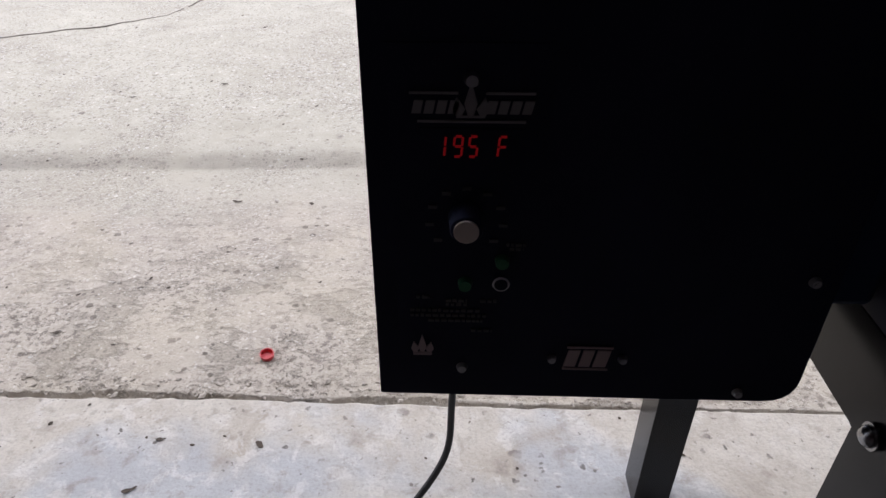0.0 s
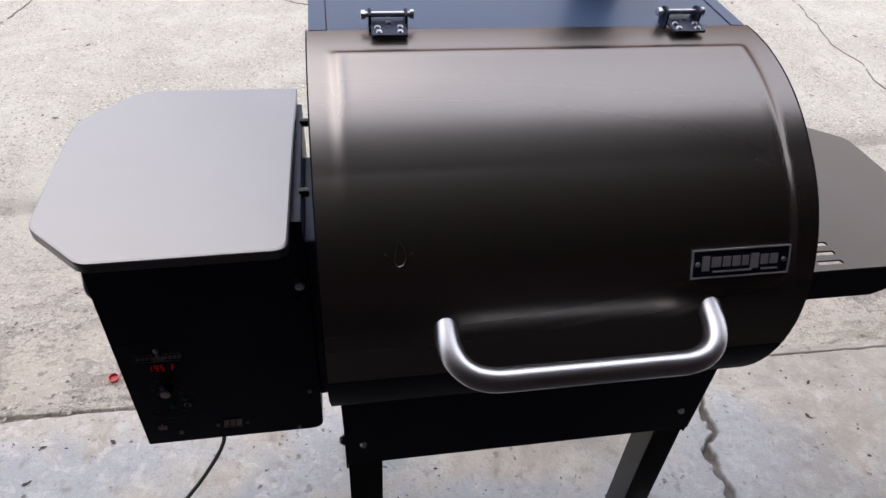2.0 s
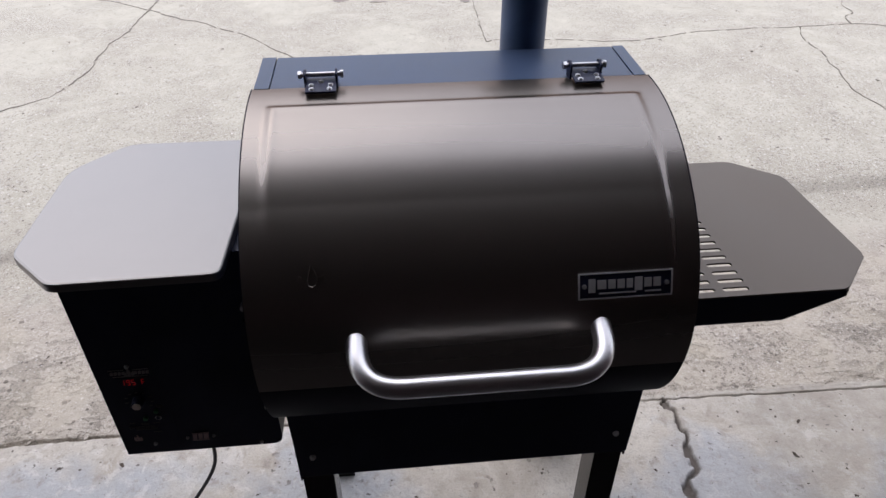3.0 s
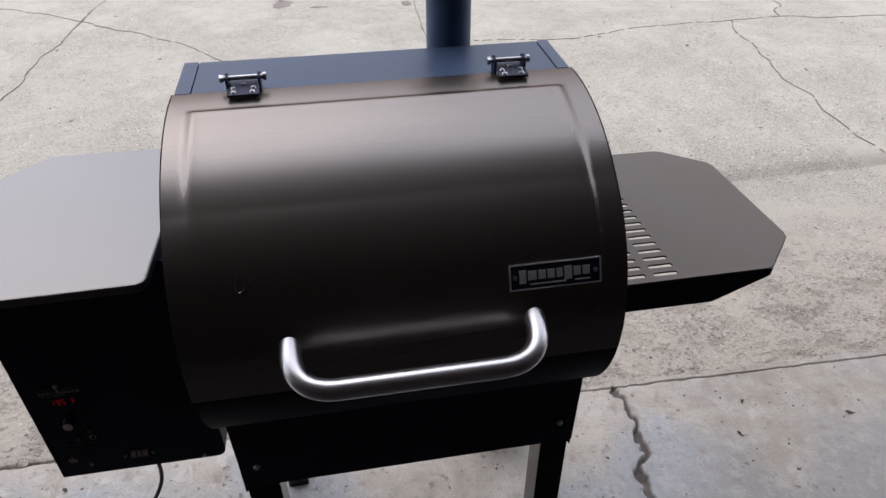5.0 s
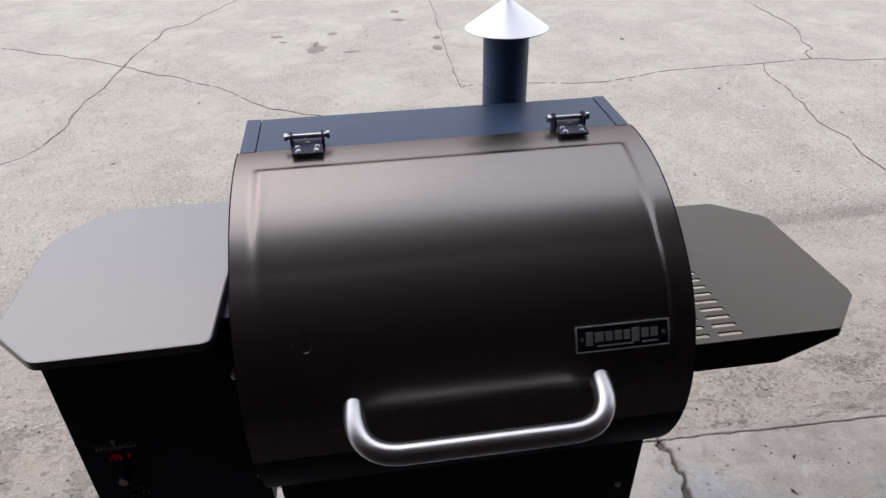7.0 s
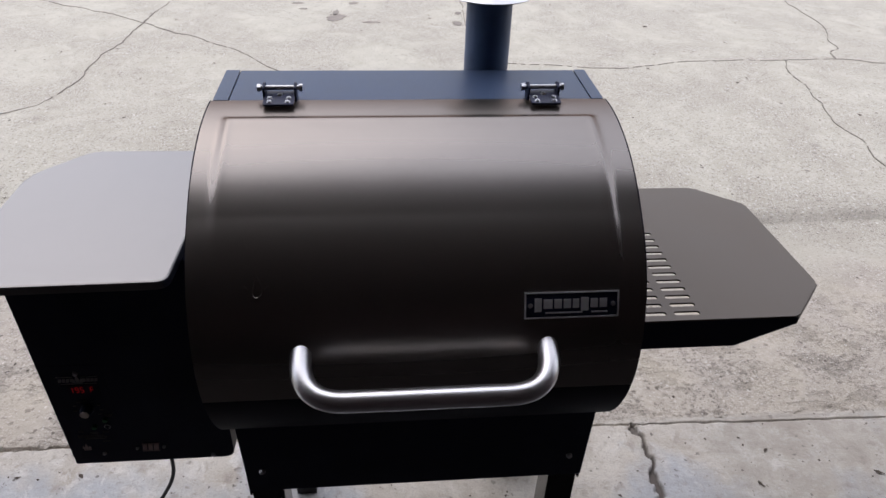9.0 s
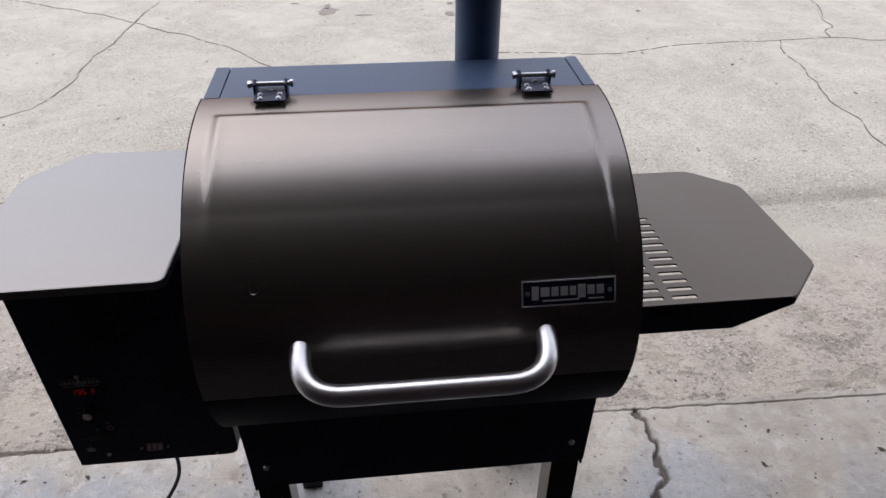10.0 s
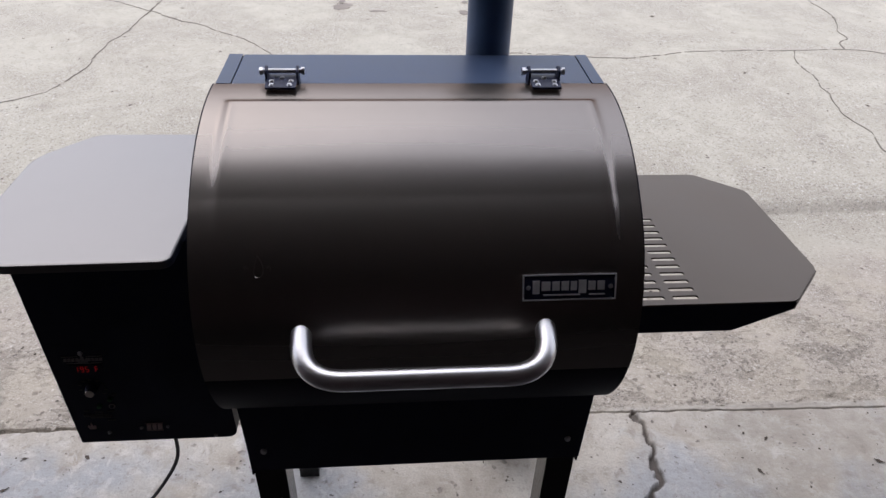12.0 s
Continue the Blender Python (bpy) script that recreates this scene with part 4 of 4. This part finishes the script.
controls = part("control_panel", panel_box(bmesh.new(), -0.564, -0.480, 0.556, 0.770, 0.0004), BLACK, hopper, "black control panel with dim printing")
bm = bmesh.new()
panel_box(bm, -0.553, -0.528, 0.7440, 0.7452)
panel_box(bm, -0.514, -0.489, 0.7440, 0.7452)
panel_box(bm, -0.549, -0.493, 0.7285, 0.7297)
for k in range(4):
    panel_box(bm, -0.552 + k * 0.0062, -0.5472 + k * 0.0062, 0.7335, 0.7405, skew=0.0015)
    panel_box(bm, -0.514 + k * 0.0062, -0.5092 + k * 0.0062, 0.7335, 0.7405, skew=0.0015)
# campfire-like plain mark between the bars
for dx, h_, lean in ((-0.0062, 0.010, -0.0012), (0.0, 0.0185, 0.0), (0.0062, 0.010, 0.0012)):
    panel_tongue(bm, -0.5215 + dx, 0.7325, 0.0034, h_, lean)
panel_box(bm, -0.5290, -0.5140, 0.7312, 0.7325)
part("printed_mark", bm, PRINT, controls)["kind"] = "stuff"
bm = bmesh.new()
for dx, h_, lean in ((-0.0046, 0.0085, -0.001), (0.0, 0.0145, 0.0), (0.0046, 0.0085, 0.001)):
    panel_tongue(bm, -0.549 + dx, 0.566, 0.0026, h_, lean)
panel_box(bm, -0.555, -0.543, 0.5635, 0.5655)
part("printed_mark", bm, PRINT_WARM, controls)["kind"] = "stuff"


def printed_line(x0, x1, z, h_, seed, mat=None):
    """A line of small print as separate short bars."""
    rng = random.Random(seed)
    bm = bmesh.new()
    x = x0
    while x < x1:
        w_ = rng.uniform(0.0015, 0.0035)
        panel_box(bm, x, min(x + w_, x1), z, z + h_)
        x += w_ + rng.uniform(0.0006, 0.0016)
    part("printed_line", bm, mat or PRINT_DIM, controls)["kind"] = "stuff"


for k, (x0, x1, z) in enumerate(((-0.556, -0.513, 0.6005), (-0.556, -0.509, 0.5965), (-0.545, -0.511, 0.5925), (-0.518, -0.505, 0.5845), (-0.534, -0.521, 0.6085), (-0.534, -0.521, 0.6055), (-0.513, -0.503, 0.6085), (-0.499, -0.488, 0.651), (-0.497, -0.489, 0.648), (-0.552, -0.544, 0.611))):
    printed_line(x0, x1, z, 0.0020, 50 + k)
# dial marks round the knob
bm = bmesh.new()
for k in range(9):
    a_ = radians(-130 + 32.5 * k)
    px, pz = -0.5225 + 0.021 * math.sin(a_), 0.668 + 0.021 * math.cos(a_)
    panel_box(bm, px - 0.0025, px + 0.0025, pz - 0.001, pz + 0.001)
part("dial_marks", bm, PRINT_DIM, controls)["kind"] = "stuff"
knob = part("knob", add_cyl(bmesh.new(), 0.0105, 0.014, along((-0.5225, HF - 0.007, 0.670), (0, -1, 0)), 28, r2=0.0090, bevel=0.001), BLACK, controls, "black dial with a satin face", smooth=True)
part("knob_face", add_cyl(bmesh.new(), 0.0070, 0.002, along((-0.5225, HF - 0.0148, 0.670), (0, -1, 0)), 28), KNOB_FACE, knob)
for bx, bz in ((-0.5225, 0.6235), (-0.5010, 0.6405)):
    part("lamp", add_cyl(bmesh.new(), 0.0045, 0.005, along((bx, HF - 0.0025, bz), (0, -1, 0)), 20, r2=0.0038), GREEN, controls, "dark green indicator lamp", smooth=True)
bm = bmesh.new()
ring = [(-0.5010 + 0.0046 * math.cos(a_), HF - 0.003, 0.6245 + 0.0046 * math.sin(a_)) for a_ in np.linspace(0, 6.2832, 29)]
add_tube(bm, ring, 0.0007, 6, caps=False)
part("switch_ring", bm, SILVER, controls)
part("switch", add_cyl(bmesh.new(), 0.0040, 0.004, along((-0.5010, HF - 0.002, 0.6245), (0, -1, 0)), 20), BLACK, controls)

# the layout of the controls, at the size of the panel
controls.scale = (0.93, 1.0, 0.912)
controls.location = (-0.512 + 0.5222 * 0.93, 0.0, 0.0114)

# temperature display: 195 F in seven segments
display = part("display", panel_box(bmesh.new(), -0.549, -0.493, 0.7035, 0.7250, 0.0010), BLACK, controls, "dark red display window")
SEG = {"1": "bc", "9": "abcdfg", "5": "acdfg", "F": "aefg"}
for ch, x0 in (("1", -0.5400), ("9", -0.5310), ("5", -0.5230), ("F", -0.5075)):
    w_, h_, t_ = 0.0055, 0.0118, 0.0012
    z0 = 0.7090
    sk = 0.08
    for s_ in SEG[ch]:
        horizontal = {"a": h_, "g": h_ / 2, "d": 0.0}
        bm = bmesh.new()
        if s_ in horizontal:
            zz = z0 + horizontal[s_]
            panel_box(bm, x0 + t_ + sk * horizontal[s_], x0 + w_ - t_ + sk * horizontal[s_], zz - t_ / 2, zz + t_ / 2, 0.0018)
        else:
            upper = s_ in "bf"
            zz = z0 + (h_ / 2 if upper else 0)
            xx_ = x0 + (w_ - t_ if s_ in "bc" else 0) + sk * (h_ / 2 if upper else 0)
            panel_box(bm, xx_, xx_ + t_, zz + t_ / 2, zz + h_ / 2 - t_ / 2, 0.0018, sk * h_ / 2)
        part("segment", bm, LED, display, "glowing red segment")

# model plate: three leaning blocks between two lines
mp_ = part("model_plate", panel_box(bmesh.new(), -0.4505, -0.4235, 0.5158, 0.5348, 0.0008), BLACK, hopper, "small silver-printed model plate")
bm = bmesh.new()
panel_box(bm, -0.4505, -0.4230, 0.5331, 0.5343, 0.0016)
panel_box(bm, -0.4520, -0.4245, 0.5158, 0.5170, 0.0016)
part("printed_line", bm, PRINT_WARM, mp_)
for k, (x0, w_) in enumerate(((-0.4515, 0.0082), (-0.4425, 0.0078), (-0.4340, 0.0090))):
    bm = bmesh.new()
    panel_box(bm, x0, x0 + w_ - 0.0012, 0.5185, 0.5315, 0.0016, 0.0022)
    part("printed_block", bm, PRINT_WARM, mp_)
for bx, bz, rr in ((-0.4590, 0.5243, 0.003), (-0.4165, 0.5248, 0.003), (-0.5110, 0.6970, 0.0040), (-0.5130, 0.5155, 0.0036), (-0.3205, 0.5848, 0.0036), (-0.342, 0.4990, 0.0034)):
    part("screw", add_bolt(bmesh.new(), (bx, HF - 0.0005, bz), (0, -1, 0), rr, 0.003), ZINC, hopper)

# ---------------------------------------------------------------- legs, panel, wheels
LEG_D = 0.050
FY, RY = -0.241, 0.092


def build_leg(x0, x1, y0, y1, z0, z1):
    """A folded steel leg: an open channel with a front face and two flanges."""
    t = 0.003
    bm = plate([(x0, y0), (x1, y0), (x1, y1), (x1 - t, y1), (x1 - t, y0 + t), (x0 + t, y0 + t), (x0 + t, y1), (x0, y1)], [], z1 - z0,
               lambda u, v, w: Vector((u, v, z1 + w)))
    return part("leg", bm, LEG_PAINT, grill)


leg_fl = build_leg(-0.2712, -0.220, FY, FY + LEG_D, 0.0, 0.62)
leg_fr = build_leg(0.222, 0.270, FY, FY + LEG_D, 0.055, 0.62)
leg_rl = build_leg(-0.273, -0.226, RY, RY + LEG_D, 0.0, 0.62)
leg_rr = build_leg(0.227, 0.274, RY, RY + LEG_D, 0.055, 0.62)
apron_ = plate([(-0.2725, 0.484), (0.2745, 0.484), (0.2785, 0.668), (-0.2765, 0.668)], [], 0.004, lambda u, v, w: Vector((u, FY - 0.0015 + w, v)))
front_panel = part("front_panel", apron_, BLACK, grill, "black sheet-steel front panel")
for bx in (-0.248, 0.249):
    part("screw", add_bolt(bmesh.new(), (bx, FY - 0.0055, 0.533), (0, -1, 0), 0.0056, 0.004), ZINC, front_panel)
for side, x in ((-1, -0.2715), (1, 0.2745)):
    bm = plate([(-0.2440, 0.470), (-0.203, 0.470), (-0.199, 0.484), (-0.192, 0.487), (0.118, 0.487), (0.128, 0.470), (0.138, 0.462), (0.138, 0.552), (-0.2440, 0.552)], [], 0.003, lambda u, v, w: Vector((x + w, u, v)))
    side_panel = part("side_panel", bm, LEG_PAINT, grill, "brown-grey side panel under the drum")
    # added black filler for the dark under the drum, above the side panel
    gap_fill = plate([(-0.2440, 0.5535), (0.138, 0.5535), (0.138, 0.66), (-0.2440, 0.70)], [], 0.003, lambda u, v, w: Vector((x + w, u, v)))
    part("dark_gap_fill", gap_fill, BLACK, grill, "black filler added for the dark gap between drum and leg panel")
    for by_ in (-0.214, 0.125):
        bm = add_cyl(bmesh.new(), 0.0085, 0.003, along((x - (0.003 if side < 0 else 0) + side * 0.002, by_, 0.500), (side, 0, 0)), 20)
        bmesh.ops.create_uvsphere(bm, u_segments=16, v_segments=8, radius=0.0068, matrix=along((x - (0.003 if side < 0 else 0) + side * 0.004, by_, 0.500), (side, 0, 0)) @ Matrix.Diagonal((1, 1, 0.75, 1)))
        part("bolt", bm, GLOSS_BOLT, side_panel, smooth=True)


def build_wheel(x, y, z, r, w):
    m = along((x, y, z), (0, -1, 0))
    bm = add_cyl(bmesh.new(), r, w, m, 48, bevel=0.007)
    wheel = part("wheel", bm, RUBBER, grill, "black plastic wheel", smooth=True, angle=50)
    bm = bmesh.new()
    add_tube(bm, [Vector((x + r * 0.78 * math.cos(a), y - w / 2, z + r * 0.78 * math.sin(a))) for a in np.linspace(0, 6.2832, 41)], 0.004, 8, caps=False)
    part("rim", bm, RUBBER, wheel, smooth=True)
    part("hub", add_cyl(bmesh.new(), 0.018, 0.008, along((x, y - w / 2 - 0.003, z), (0, -1, 0)), 24, r2=0.014), RUBBER, wheel, smooth=True)
    part("axle_bolt", add_bolt(bmesh.new(), (x, y - w / 2 - 0.007, z), (0, -1, 0), 0.007, 0.005), ZINC, wheel)


build_wheel(0.250, FY - 0.026, 0.078, 0.078, 0.036)
build_wheel(0.250, RY + LEG_D + 0.026, 0.078, 0.078, 0.036)
# ash trough under the drum
part("drip_bucket_bracket", box((0.05, 0.099, 0.70), (0.10, 0.108, 0.76)), BLACK, grill)

# ---------------------------------------------------------------- power cord
cord_pts = [(-0.518, 0.04, 0.52), (-0.518, 0.042, 0.448), (-0.520, 0.047, 0.34), (-0.522, 0.053, 0.233), (-0.530, 0.044, 0.150), (-0.578, 0.013, 0.079), (-0.634, -0.028, 0.032), (-0.676, -0.081, 0.006), (-0.72, -0.132, 0.006),
            (-0.813, -0.167, 0.006), (-0.857, -0.199, 0.006), (-0.885, -0.228, 0.006), (-0.943, -0.306, 0.006), (-1.02, -0.55, 0.010), (-1.05, -1.0, 0.010)]
cord = part("power_cord", add_tube(bmesh.new(), curve_through(cord_pts, 8), 0.0042, 10), RUBBER, None, smooth=True)
tagged(cord, "black rubber power cord trailing over the concrete", "cord")

# ---------------------------------------------------------------- red cap on the ground
bm = bmesh.new()
capz = height_at(-0.847, 0.365)
pr = [(0.0005, 0.013), (0.010, 0.013), (0.0135, 0.0115), (0.0145, 0.008), (0.0145, 0.0), (0.0125, 0.0), (0.0125, 0.009), (0.0005, 0.0095)]
rings = [[bm.verts.new((r_ * math.cos(6.2832 * k / 32) * (1 + 0.015 * (k % 2)), r_ * math.sin(6.2832 * k / 32) * (1 + 0.015 * (k % 2)), z_)) for k in range(32)] for r_, z_ in pr]
for a_, b_ in zip(rings, rings[1:]):
    for k in range(32):
        bm.faces.new((a_[k], a_[(k + 1) % 32], b_[(k + 1) % 32], b_[k]))
cap = part("bottle_cap", bm, RED_PLASTIC, None, smooth=True)
cap.matrix_world = pose(-0.847, 0.365, capz + 0.001, 180, 0, 0) @ pose(0, 0, -0.0112, 10, 0, 0) @ Matrix.Scale(0.82, 4)
tagged(cap, "small red plastic bottle cap lying on concrete", "cap")
